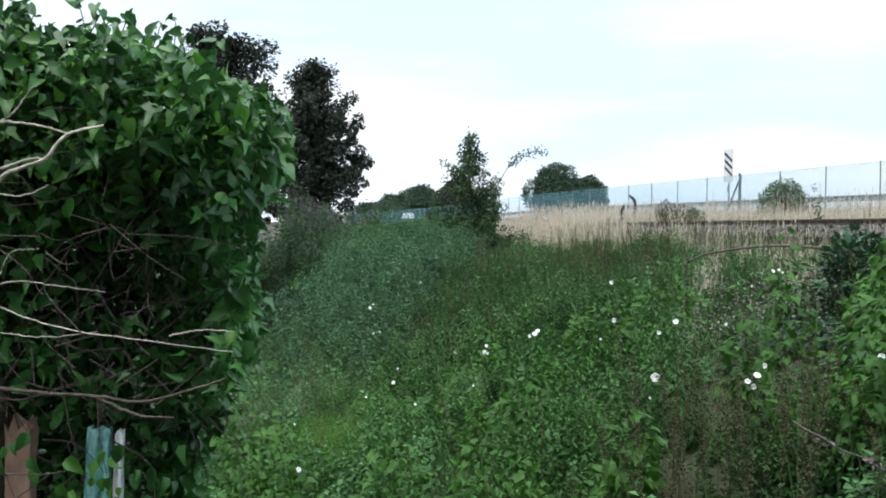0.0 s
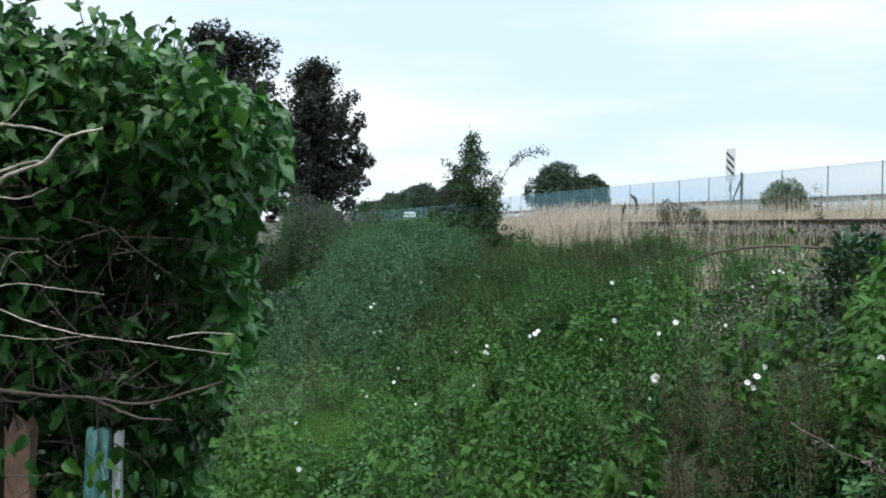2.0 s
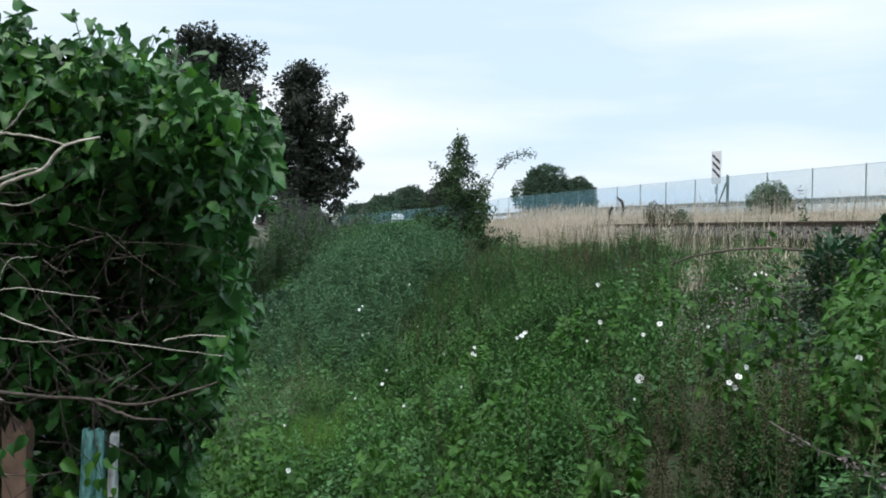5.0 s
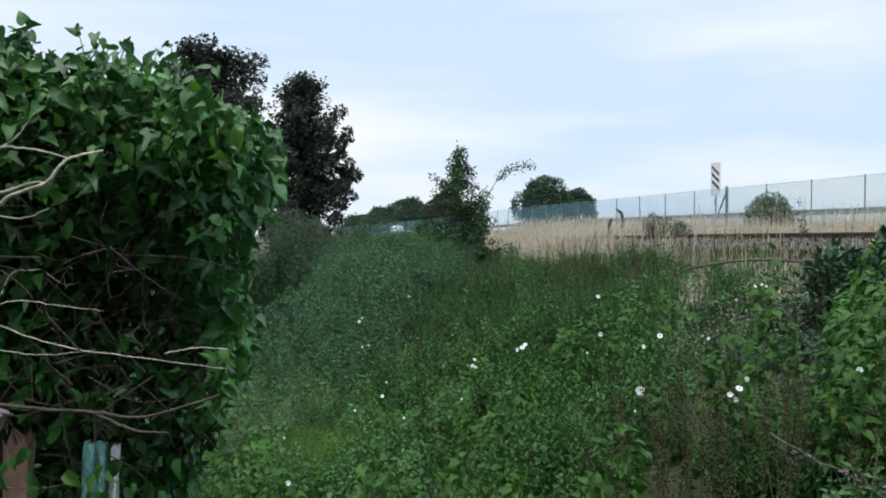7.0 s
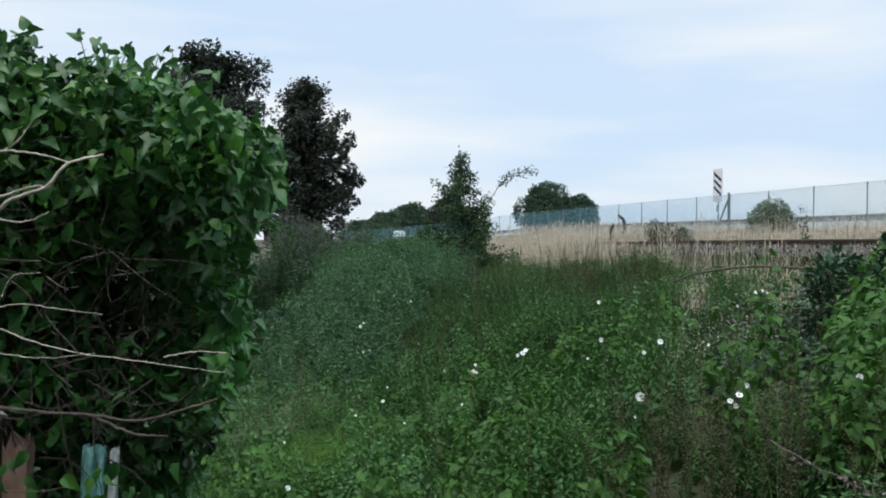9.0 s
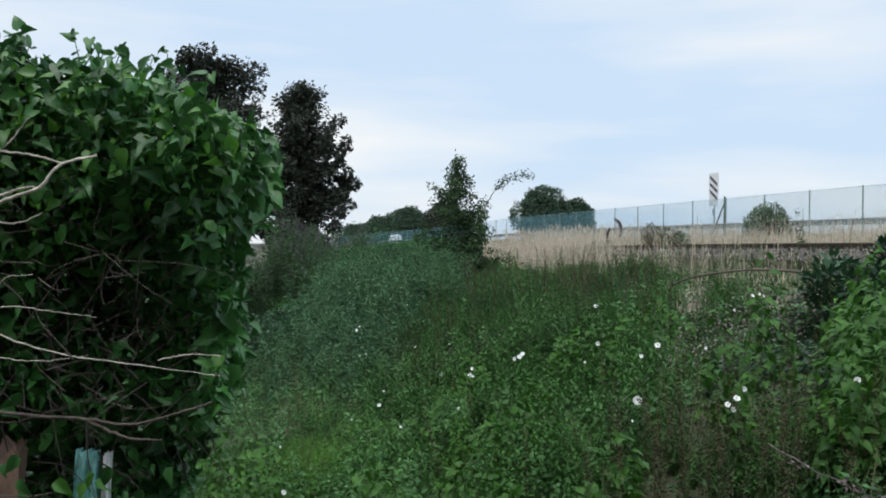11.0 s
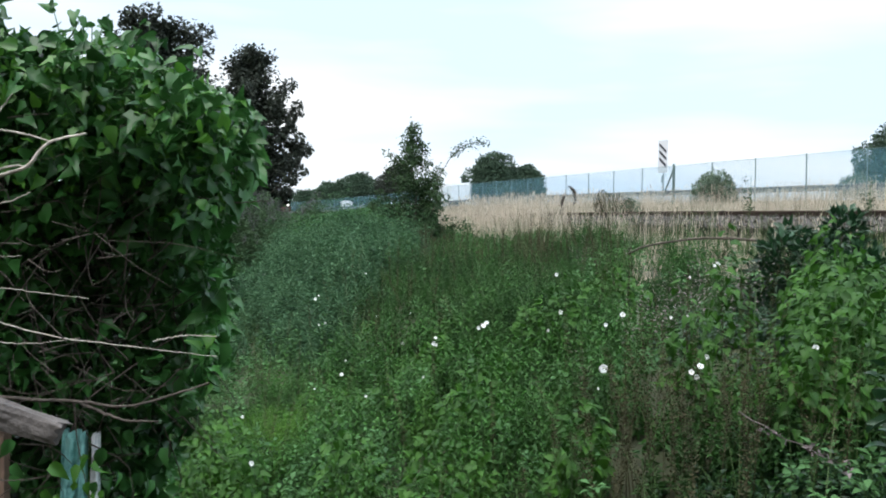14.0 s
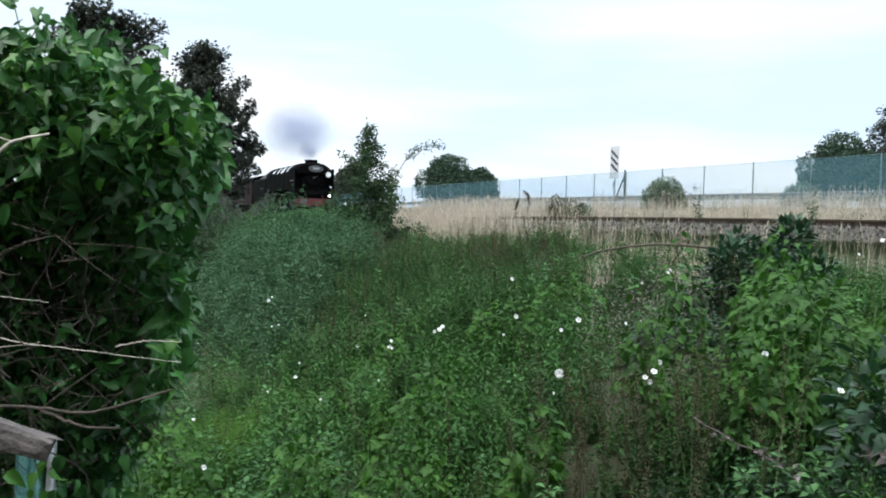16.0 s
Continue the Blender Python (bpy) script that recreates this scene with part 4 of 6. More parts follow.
def scatter(n, x0, x1, y0, y1, q0, q1, rng, keep=None):
    x, y = rng.uniform(x0, x1, n), rng.uniform(y0, y1, n)
    s, q = sq_of(x, y)
    ok = in_view(x, y) & (q > q0) & (q < q1) & (np.hypot(x - 0.1, y - 0.4) > 1.7)
    if keep is not None:
        ok &= rng.uniform(0, 1, n) < keep(x, y)
    x, y = x[ok], y[ok]
    return np.stack((x, y, ground_z(x, y) - 0.03), -1)


def patch(x, y, f, ph):
    return 0.5 + 0.5 * np.sin(f * x + ph + 1.3 * np.sin(f * 0.7 * y + ph)) * np.sin(f * 0.8 * y - ph + 1.1 * np.sin(f * 0.6 * x))


# a folded two-sided leaf, cheap enough for a whole bank of weeds
KITE = (np.array(((0, 0, 0), (0.5, 0.42, 0.13), (0, 1, -0.14), (-0.5, 0.42, 0.13))), np.array(((0, 1, 2), (0, 2, 3))))


def blob(x, y, cx, cy, rx, ry):
    return np.exp(-(((x - cx) / rx) ** 2 + ((y - cy) / ry) ** 2))


def dry_patch(x, y):
    return np.exp(-(((x - 0.375 * y) / 0.95) ** 4 + ((y - 11.4) / 1.9) ** 4))


def mound(x, y):
    """The long dome of mugwort below the hawthorn sapling."""
    return np.clip(1.25 - ((x + 0.075 * y + 0.1) / 2.0) ** 2 - ((y - 18.0) / 5.6) ** 2 + 0.18 * np.sin(2.1 * x + 0.8 * y) + 0.12 * np.sin(1.7 * y - 2.6 * x), 0, 1)


def weeds(P, H, tilt, nodes, per, leaf, wide, rise, rng, low=0.15, small_top=0.55, spread=0.02, form=KITE, out=None):
    """Leaf rows of upright weeds: whorls up each stem, each turned from the last; also the stems as strips."""
    n = len(P)
    az0 = rng.uniform(0, 6.28, n)
    bow = tilt + rng.normal(0, 0.09, (n, 2))
    pts, dirs, norm, ls = [], [], [], []
    for k in range(nodes):
        u = low + (1 - low) * (k + rng.uniform(0.2, 0.8, n)) / nodes
        c = P + np.stack((bow[:, 0] * H * u ** 2, bow[:, 1] * H * u ** 2, H * u), -1)
        grown = np.interp(u, (0, 0.3, 0.6, 1), (0.75, 1.0, 0.95, small_top))
        for j in range(per):
            az = az0 + k * (1.57 if per == 2 else 2.4) + j * 6.28 / per + rng.normal(0, 0.25, n)
            el = rise + rng.normal(0, 0.22, n) + 0.9 * np.maximum(0, u - 0.82) / 0.18 * 0.6
            d = np.stack((np.cos(az) * np.cos(el), np.sin(az) * np.cos(el), np.sin(el)), -1)
            pts.append(c + d * spread)
            dirs.append(d)
            face = np.stack((0.25 * np.cos(az), 0.25 * np.sin(az), np.ones(n)), -1) + rng.normal(0, 0.3, (n, 3))
            if out is not None:
                face[:, :2] += out * (1.5 - u)[:, None]
            norm.append(face)
            ls.append(leaf * grown * rng.uniform(0.7, 1.25, n))
    P2, D2, N2, L2 = map(np.concatenate, (pts, dirs, norm, ls))
    v, f = leaves(P2, D2, N2, L2, L2 * wide, form)
    face = rng.uniform(0, 3.14, n)
    w = 0.0032 * np.stack((np.cos(face), np.sin(face), 0 * face), -1)
    rows = []
    for u in (0.0, 0.55, 1.0):
        c = P + np.stack((bow[:, 0] * H * u ** 2, bow[:, 1] * H * u ** 2, H * u), -1)
        rows += [c - w * (1.2 - u), c + w * (1.2 - u)]
    sv = np.stack(rows, 1).reshape(-1, 3)
    sf = (np.array(((0, 1, 3, 2), (2, 3, 5, 4)))[None] + (np.arange(n) * 6)[:, None, None]).reshape(-1, 4)
    return (v, f), (sv, sf)


def make_bank():
    rng = np.random.default_rng(61)
    # name, label, material, leaf, width, nodes, per whorl, rise, stems a clump, low and high, clump radius, form
    KINDS = (
        ("nettle_clump", "tall mid-green nettles in drooping tiers", NETTLE, 0.062, 0.42, 14, 2, -0.45, 26, 0.62, 1.12, 0.30, KITE),
        ("nettle_carpet", "low pale nettles spread like a carpet", PALE_WEED, 0.058, 0.48, 5, 2, -0.05, 46, 0.20, 0.42, 0.36, KITE),
        ("willowherb_stand", "feathery dark-green willowherb in upright stems", GREY_WEED, 0.066, 0.20, 20, 3, 0.45, 30, 0.62, 1.12, 0.28, KITE),
        ("mugwort_thicket", "blue-green feathery mugwort thicket", MUGWORT, 0.095, 0.30, 14, 3, 0.3, 26, 0.75, 1.2, 0.42, KITE),
        ("bramble_patch", "low dark brambles among the nettles", BRAMBLE, 0.062, 0.64, 7, 3, 0.05, 26, 0.30, 0.62, 0.36, KITE),
        ("bindweed_drape", "bright bindweed draped over taller weeds", BINDWEED, 0.052, 0.72, 12, 2, -0.55, 20, 0.50, 0.95, 0.20, HEART),
        ("goosegrass_tangle", "fine yellow-green weeds tangled together", YOUNG_WEED, 0.042, 0.24, 14, 4, 0.1, 40, 0.35, 0.75, 0.30, KITE),
    )

    def shares(x, y):
        """How much of each kind grows at a place."""
        b = x / np.maximum(1.0, y)
        lane = np.exp(-((b + 0.24) / 0.07) ** 2) * np.interp(y, (7.5, 9.5, 22, 30), (0, 1, 1, 0.2))
        far = np.interp(y, (13, 20), (0, 1))
        nettle = 0.55 + 0.9 * blob(x, y, 0.75, 6.2, 0.7, 1.1) + 0.8 * blob(x, y, -0.6, 9.2, 1.1, 2.0) + 0.6 * blob(x, y, 1.5, 6.6, 0.6, 1.0)
        carpet = 2.6 * lane + 1.0 * blob(x, y, -0.55, 7.4, 0.5, 0.7) + 1.2 * blob(x, y, -2.2, 7.6, 1.2, 1.6)
        herb = 0.25 + 1.9 * blob(x, y, 1.6, 10.2, 1.5, 2.4) + 0.8 * blob(x, y, 0.9, 13.5, 1.3, 3.0) + 0.7 * blob(x, y, 3.2, 12.5, 2.2, 2.0)
        mug = 6.0 * np.clip(mound(x, y) * 3, 0, 1) + 0.8 * far
        bram = 0.18 + 1.6 * blob(x, y, -1.5, 6.3, 0.8, 0.7) + 0.5 * blob(x, y, 2.1, 3.9, 0.7, 0.8) + 1.2 * blob(x, y, 2.75, 7.0, 0.6, 1.0) + 0.9 * blob(x, y, 0.5, 5.1, 0.35, 0.4)
        bind = 0.10 + 0.9 * blob(x, y, -0.2, 10.0, 1.2, 1.6) + 1.3 * blob(x, y, 3.0, 5.2, 0.5, 0.7) + 1.0 * blob(x, y, -1.2, 7.2, 0.4, 0.7) + 1.3 * blob(x, y, 0.45, 7.1, 0.2, 0.6)
        fine = 0.30 + 1.8 * blob(x, y, -1.15, 7.6, 0.3, 0.6) + 1.3 * blob(x, y, 0.45, 7.1, 0.18, 0.5) + 1.2 * blob(x, y, 2.15, 5.7, 0.15, 0.3) + 1.1 * blob(x, y, 0.75, 4.9, 0.45, 0.8) + 0.8 * blob(x, y, -1.3, 8.6, 0.8, 1.2) + 0.5 * blob(x, y, -0.1, 6.2, 0.5, 0.6)
        return np.stack((nettle, carpet, herb, mug, bram, bind, fine), -1)

    def bare(x, y):
        """Places where little stands: the faded grass, dead stems, dock and dark hollows."""
        gone = 0.72 * dry_patch(x, y) + 0.8 * blob(x, y, 2.35, 6.3, 0.42, 0.6) + 0.75 * blob(x, y, 1.4, 4.8, 0.36, 0.7)
        gone = gone + 0.9 * blob(x, y, 0.68, 5.6, 0.2, 0.45) + 0.9 * blob(x, y, 1.95, 6.0, 0.2, 0.5) + 0.85 * blob(x, y, 0.05, 7.2, 0.3, 0.4) + 0.85 * blob(x, y, -0.6, 6.2, 0.35, 0.3) + 0.8 * blob(x, y, 1.15, 7.2, 0.2, 0.5) + 0.8 * blob(x, y, 0.2, 11.2, 0.5, 0.7) + 0.8 * blob(x, y, -2.9, 15.2, 0.5, 1.2) + 0.6 * blob(x, y, -0.15, 8.3, 0.16, 0.4)
        return np.clip(gone, 0, 0.97)

    # clump centres, near ones closer together
    C = np.concatenate((scatter(780, -5, 9, 2.6, 10, 5.3, 21, rng), scatter(1150, -8, 13, 10, 23, 5.3, 21, rng), scatter(900, -16, 12, 23, 60, 5.4, 18, rng)))
    C = C[rng.uniform(0, 1, len(C)) > bare(C[:, 0], C[:, 1])]
    cx, cy = C[:, 0], C[:, 1]
    W = shares(cx, cy)
    for k in range(W.shape[1]):
        W[:, k] *= 0.12 + patch(cx, cy, 1.15 + 0.14 * k, 1.7 * k) * (0.35 + patch(cx, cy, 2.7, 0.9 * k + 2))
    kind = np.argmax(W * rng.uniform(0.55, 1.0, W.shape), axis=1)
    vigour = rng.uniform(0.62, 1.2, len(C)) * (0.5 + 0.85 * patch(cx, cy, 1.9, 0.4) * (0.35 + 0.65 * patch(cx, cy, 4.3, 2.2))) + 0.35 * blob(cx, cy, 0.5, 7.0, 0.3, 0.6) + 0.3 * blob(cx, cy, 1.0, 6.2, 0.3, 0.4) + 0.3 * blob(cx, cy, -0.1, 9.6, 0.8, 0.5) + 0.25 * blob(cx, cy, 1.6, 7.4, 0.3, 0.5) + 0.6 * blob(cx, cy, -1.15, 7.6, 0.3, 0.5) + 0.3 * blob(cx, cy, 2.15, 5.7, 0.15, 0.3)
    # low along the shoulder of the track and before the faded grass
    q = sq_of(cx, cy)[1]
    vigour *= np.where(cx > 0.09 * cy, np.interp(q, (5.2, 6.6, 8.6), (0.2, 0.38, 0.95)), 1.0) * (1 - 0.62 * blob(cx, cy, 3.0, 8.6, 1.1, 1.7))
    sway = rng.normal(0, 0.16, (len(C), 2))
    for k, (name, label, mat, leaf, wide, nodes, per, rise, stems, lo, hi, radius, form) in enumerate(KINDS):
        at = np.flatnonzero(kind == k)
        for near in (True, False):
            i = at[(C[at, 1] < 11.5) == near]
            if not len(i):
                continue
            far = 1.0 if near else 1.2
            idx = np.repeat(i, int(stems * (1.45 if near else 0.95)))
            a, rr = rng.uniform(0, 6.28, len(idx)), np.sqrt(rng.uniform(0, 1, len(idx)))
            R = radius * far * rng.uniform(0.65, 1.35, len(C))[idx]
            P = C[idx] + np.stack((np.cos(a) * rr * R, np.sin(a) * rr * R, 0 * a), -1)
            ok = rng.uniform(0, 1, len(idx)) > 0.8 * bare(P[:, 0], P[:, 1])
            P, idx, rr, a = P[ok], idx[ok], rr[ok], a[ok]
            P[:, 2] = ground_z(P[:, 0], P[:, 1]) - 0.03
            H = (lo + (hi - lo) * rng.uniform(0, 1, len(C))[idx]) * vigour[idx] * (1 - 0.66 * rr ** 2) * rng.uniform(0.86, 1.14, len(idx))
            if mat is MUGWORT:
                H = H * 0.35 + 0.95 * np.sqrt(mound(P[:, 0], P[:, 1])) * (1 - 0.72 * rr ** 2) * np.clip(0.2 + 1.25 * vigour[idx], 0.5, 1.6) * rng.uniform(0.85, 1.15, len(idx))
            lean = sway[idx] + 0.22 * rr[:, None] * np.stack((np.cos(a), np.sin(a)), -1)
            n2 = nodes if near else max(5, int(nodes * 0.75))
            (v, f), (sv, sf) = weeds(P, H, lean, n2, per, leaf * far * 0.97, wide, rise, rng, form=form, out=0.9 * rr[:, None] * np.stack((np.cos(a), np.sin(a)), -1))
            ob = tagged(sheet(name, v, f, mat), label if near else label + ", further off", "weeds", kind="stuff")
            sheet("stems", sv, sf, STEM, ob, kind="stuff")
    # a low layer of small leaves over the soil
    P = scatter(6000, -7, 11, 2.2, 20, 5.2, 21, rng, lambda x, y: 1.02 - 0.85 * dry_patch(x, y))
    (v, f), _ = weeds(P, rng.uniform(0.10, 0.30, len(P)), np.zeros((len(P), 2)), 4, 3, 0.07, 0.5, 0.1, rng)
    tagged(sheet("ground_weeds", v, f, GREY_WEED), "low green leaves covering the soil", "weeds", kind="stuff")
    # tall growth along the bank top, hiding the track there
    P = scatter(5200, -5, 2.2, 22, 40, 5.4, 11, rng, lambda x, y: ((x / y > -0.14) & (x / y < 0.065)) * 0.9)
    H = np.clip(np.interp(P[:, 0] / P[:, 1], (-0.14, -0.06, 0.005), (1.2, 1.35, 1.62)) - P[:, 2], 0.3, 1.6) * rng.uniform(0.7, 1.08, len(P))
    (v, f), _ = weeds(P, H, np.zeros((len(P), 2)), 10, 3, 0.13, 0.3, 0.3, rng)
    tagged(sheet("pale_weeds", v, f, PALE_WEED), "tall pale weeds along the bank top", "weeds", kind="stuff")
    # broad leaves in flat layers, the sky's sheen put into their pale colour
    P = scatter(2600, -3.5, 3.5, 3.2, 12, 6, 20, rng, lambda x, y: 0.9 * blob(x, y, -0.55, 7.3, 0.5, 0.5) + 0.9 * blob(x, y, -1.5, 6.2, 0.8, 0.5) + 0.8 * blob(x, y, 0.55, 4.7, 0.5, 0.35) + 0.5 * blob(x, y, -2.0, 11.0, 0.9, 1.5) + 0.7 * blob(x, y, 2.2, 3.8, 0.5, 0.5) + 0.06)
    k = len(P)
    (v, f), _ = weeds(P, rng.uniform(0.42, 0.66, k), rng.normal(0, 0.15, (k, 2)), 3, 4, 0.065, 0.62, 0.02, rng, low=0.75, small_top=0.9)
    tagged(sheet("raspberry_leaves", v, f, PALE_WEED), "broad grey-green raspberry leaves in flat layers, sky sheen in their colour", "weeds", kind="stuff")
    # thin green grass stalks
    P = scatter(30000, -5, 9, 2.2, 18, 5, 20, rng, lambda x, y: (1 - 0.6 * bare(x, y)) * np.clip(0.12 + 0.5 * patch(x, y, 1.6, 4.0) ** 2 + 0.8 * blob(x, y, 0.75, 4.9, 0.5, 0.9) + 0.5 * blob(x, y, -1.1, 8.5, 0.9, 2.0), 0, 1))
    k = len(P)
    v, f = blades(P, rng.uniform(0.4, 0.95, k), rng.uniform(0.0, 0.8, k), rng.uniform(0, 6.3, k), rng.uniform(0.004, 0.009, k))
    tagged(sheet("meadow_grass", v, f, TALL_GRASS), "long thin green grass between the weeds", "grass", kind="stuff")
    # brown dock stalks: whorls of seed up narrow spires
    P = scatter(15000, -2, 8, 3.0, 17, 6, 14, rng, lambda x, y: 0.75 * blob(x, y, 1.42, 4.85, 0.36, 0.65) + 0.55 * blob(x, y, 2.0, 4.6, 0.25, 0.4) + 0.30 * blob(x, y, 2.35, 12.6, 1.1, 1.3) + 0.06 * blob(x, y, 0.6, 11, 2, 3) + 0.012)
    (v, f), (sv, sf) = weeds(P, rng.uniform(0.62, 1.0, len(P)), rng.normal(0, 0.08, (len(P), 2)), 26, 4, 0.020, 0.7, 0.7, rng, low=0.35, spread=0.012)
    ob = tagged(sheet("dock_stalks", v, f, DOCK), "brown dock stalks gone to seed", "dock", kind="stuff")
    sheet("stems", sv, sf, DOCK, ob, kind="stuff")
    # grey-mauve dead seed heads
    P = scatter(5200, 0, 8, 4, 13, 6, 13, rng, lambda x, y: 0.8 * blob(x, y, 2.3, 6.3, 0.40, 0.5) + 0.35 * blob(x, y, 2.75, 6.9, 0.3, 0.4) + 0.2 * blob(x, y, 2.75, 10.4, 0.3, 0.6))
    k = len(P)
    (v, f), (sv, sf) = weeds(P, rng.uniform(0.6, 0.92, k), rng.normal(0, 0.14, (k, 2)), 9, 3, 0.030, 0.5, 0.3, rng, low=0.6, spread=0.03)
    ob = tagged(sheet("dead_stems", v, f, DEAD), "grey-mauve dead seed heads among the weeds", "dead weeds", kind="stuff")
    sheet("stems", sv, sf, DOCK, ob, kind="stuff")


def make_dry_grass():
    rng = np.random.default_rng(71)
    def strip(n, s0, s1, q0, q1, h0, h1, w, name, label, keep=None, mat=STRAW):
        s, q = rng.uniform(s0, s1, n), rng.uniform(q0, q1, n)
        x, y = plan(s, q)
        ok = in_view(x, y, -0.3, 0.95)
        if keep is not None:
            ok &= rng.uniform(0, 1, n) < keep(s, q)
        x, y = x[ok], y[ok]
        k = len(x)
        P = np.stack((x, y, ground_z(x, y) - 0.02), -1)
        H = rng.uniform(h0, h1, k)
        lean, az = rng.uniform(0.02, 0.55, k) ** 1.5, rng.uniform(0, 6.3, k)
        v, f = blades(P, H, lean, az, np.full(k, w) * rng.uniform(0.6, 1.3, k))
        # seed heads
        tip = P + np.stack((np.cos(az) * lean * H, np.sin(az) * lean * H, H * (1 - 0.25 * lean)), -1)
        pick = rng.uniform(0, 1, k) < 0.3
        d = np.stack((np.cos(az) * lean * 2, np.sin(az) * lean * 2, np.ones(k)), -1)[pick]
        ob = sheet(name, v, f, mat)
        tagged(ob, label, "dry grass", kind="stuff")
        v, f = leaves(tip[pick] - d * 0.1, d, rng.normal(0, 1, d.shape), rng.uniform(0.10, 0.18, len(d)), w * 1.3)
        sheet("seed_heads", v, f, mat, ob, kind="stuff")
    strip(44000, -30, 56, -10.5, -0.8, 0.22, 0.64, 0.011, "dry_grass", "pale golden dry grass beyond the railway track", lambda s, q: np.interp(s, (-8, 8, 26), (0.05, 0.22, 1.0)) * (0.35 + 0.65 * patch(0.45 * s, q, 1.1, 0.6)))
    strip(26000, -12, 56, -10.5, -0.8, 0.06, 0.2, 0.02, "dry_grass", "flattened dry grass beyond the railway track")
    strip(9000, -20, 54, -15.5, -12.9, 0.45, 0.85, 0.014, "dry_grass", "short pale grass on the road verge")
    strip(2600, 0, 54, -12.4, -9.5, 0.5, 1.15, 0.014, "dry_grass", "tall pale dry grass along the fence")
    strip(17000, 24, 47, 4.7, 7.0, 0.45, 1.2, 0.011, "dry_grass", "tall golden dry grass along the bank top", lambda s, q: (np.exp(-((s - 37.6) / 2.8) ** 2) + 0.08) * (0.25 + 0.75 * patch(s, q, 2.6, 1.0)))
    strip(9000, 22, 56, 4.4, 6.3, 0.2, 0.6, 0.008, "dry_grass", "short dry grass in tufts on the ballast shoulder", lambda s, q: patch(1.5 * s, 2 * q, 2.2, 0.3) ** 2)
    strip(30000, 43, 56, 4.4, 10.0, 0.1, 0.28, 0.006, "dry_grass", "faded dry grass patch on the bank", lambda s, q: dry_patch(*plan(s, q)) * 0.5)


def make_bindweed():
    """Clumps of broad bright leaves and the white trumpet flowers."""
    rng = np.random.default_rng(81)
    spots = ((-1.25, 6.6, 0.32, 0.8), (-0.95, 6.1, 0.26, 0.62), (-1.6, 7.6, 0.4, 0.45), (-0.2, 6.2, 0.28, 0.4), (0.45, 5.6, 0.3, 0.55), (0.75, 6.6, 0.3, 0.5), (1.5, 7.4, 0.35, 0.55), (1.12, 5.0, 0.2, 0.42),
             (2.25, 5.6, 0.2, 0.7), (2.35, 4.7, 0.28, 0.5), (2.75, 4.9, 0.4, 0.7), (-0.5, 8.6, 0.4, 0.4), (0.3, 8.4, 0.4, 0.5), (1.0, 9.0, 0.4, 0.5), (2.4, 8.8, 0.4, 0.5), (3.4, 6.2, 0.4, 0.6), (1.85, 5.2, 0.16, 0.75), (3.0, 5.6, 0.4, 0.7), (3.3, 4.6, 0.35, 0.6))
    for k, (x, y, r, h) in enumerate(spots):
        n = int(360 * (r / 0.3) ** 1.5)
        h += 0.22 if y < 8 else -0.12
        g = gz(x, y)
        a, rr = rng.uniform(0, 6.3, n), np.sqrt(rng.uniform(0, 1, n)) * r
        px, py = rr * np.cos(a), rr * np.sin(a)
        top = h * (1 - 0.6 * (rr / r) ** 2) * (0.8 + 0.3 * np.sin(9 * px + k) * np.cos(8 * py))
        z = top * rng.uniform(0.3, 1.12, n) + 0.18
        P = np.stack((px, py, z), -1)
        P[:, 2] += ground_z(x + px, y + py) - g
        D = np.stack((np.cos(a) * 0.7, np.sin(a) * 0.7, rng.normal(-0.35, 0.4, n)), -1) + rng.normal(0, 0.45, (n, 3))
        N = np.stack((np.cos(a) * 0.3, np.sin(a) * 0.3 - 0.3, np.ones(n)), -1) + rng.normal(0, 0.3, (n, 3))
        L = rng.uniform(0.04, 0.088, n)
        root = empty("bindweed_clump", pose(x, y, g))
        tagged(root, "bright green bindweed climbing over the nettles", "bindweed", "bindweed clumps")
        v, f = leaves(P, D, N, L, L * 0.7, HEART)
        sheet("leaves", v, f, BINDWEED, root, kind="stuff")
        pieces = []
        for j in range(5):
            b = np.array((rng.normal(0, r * 0.5), rng.normal(0, r * 0.5), h * rng.uniform(0.7, 1.05)))
            line = bend(((b[0] * 0.4, b[1] * 0.4, -0.05), b * (0.8, 0.8, 0.5) + rng.normal(0, 0.03, 3), b), 8)
            pieces.append(tube(line, np.full(len(line), 0.003), 5))
        v, f = merged(pieces)
        sheet("vines", v, f, STEM, root, kind="stuff")


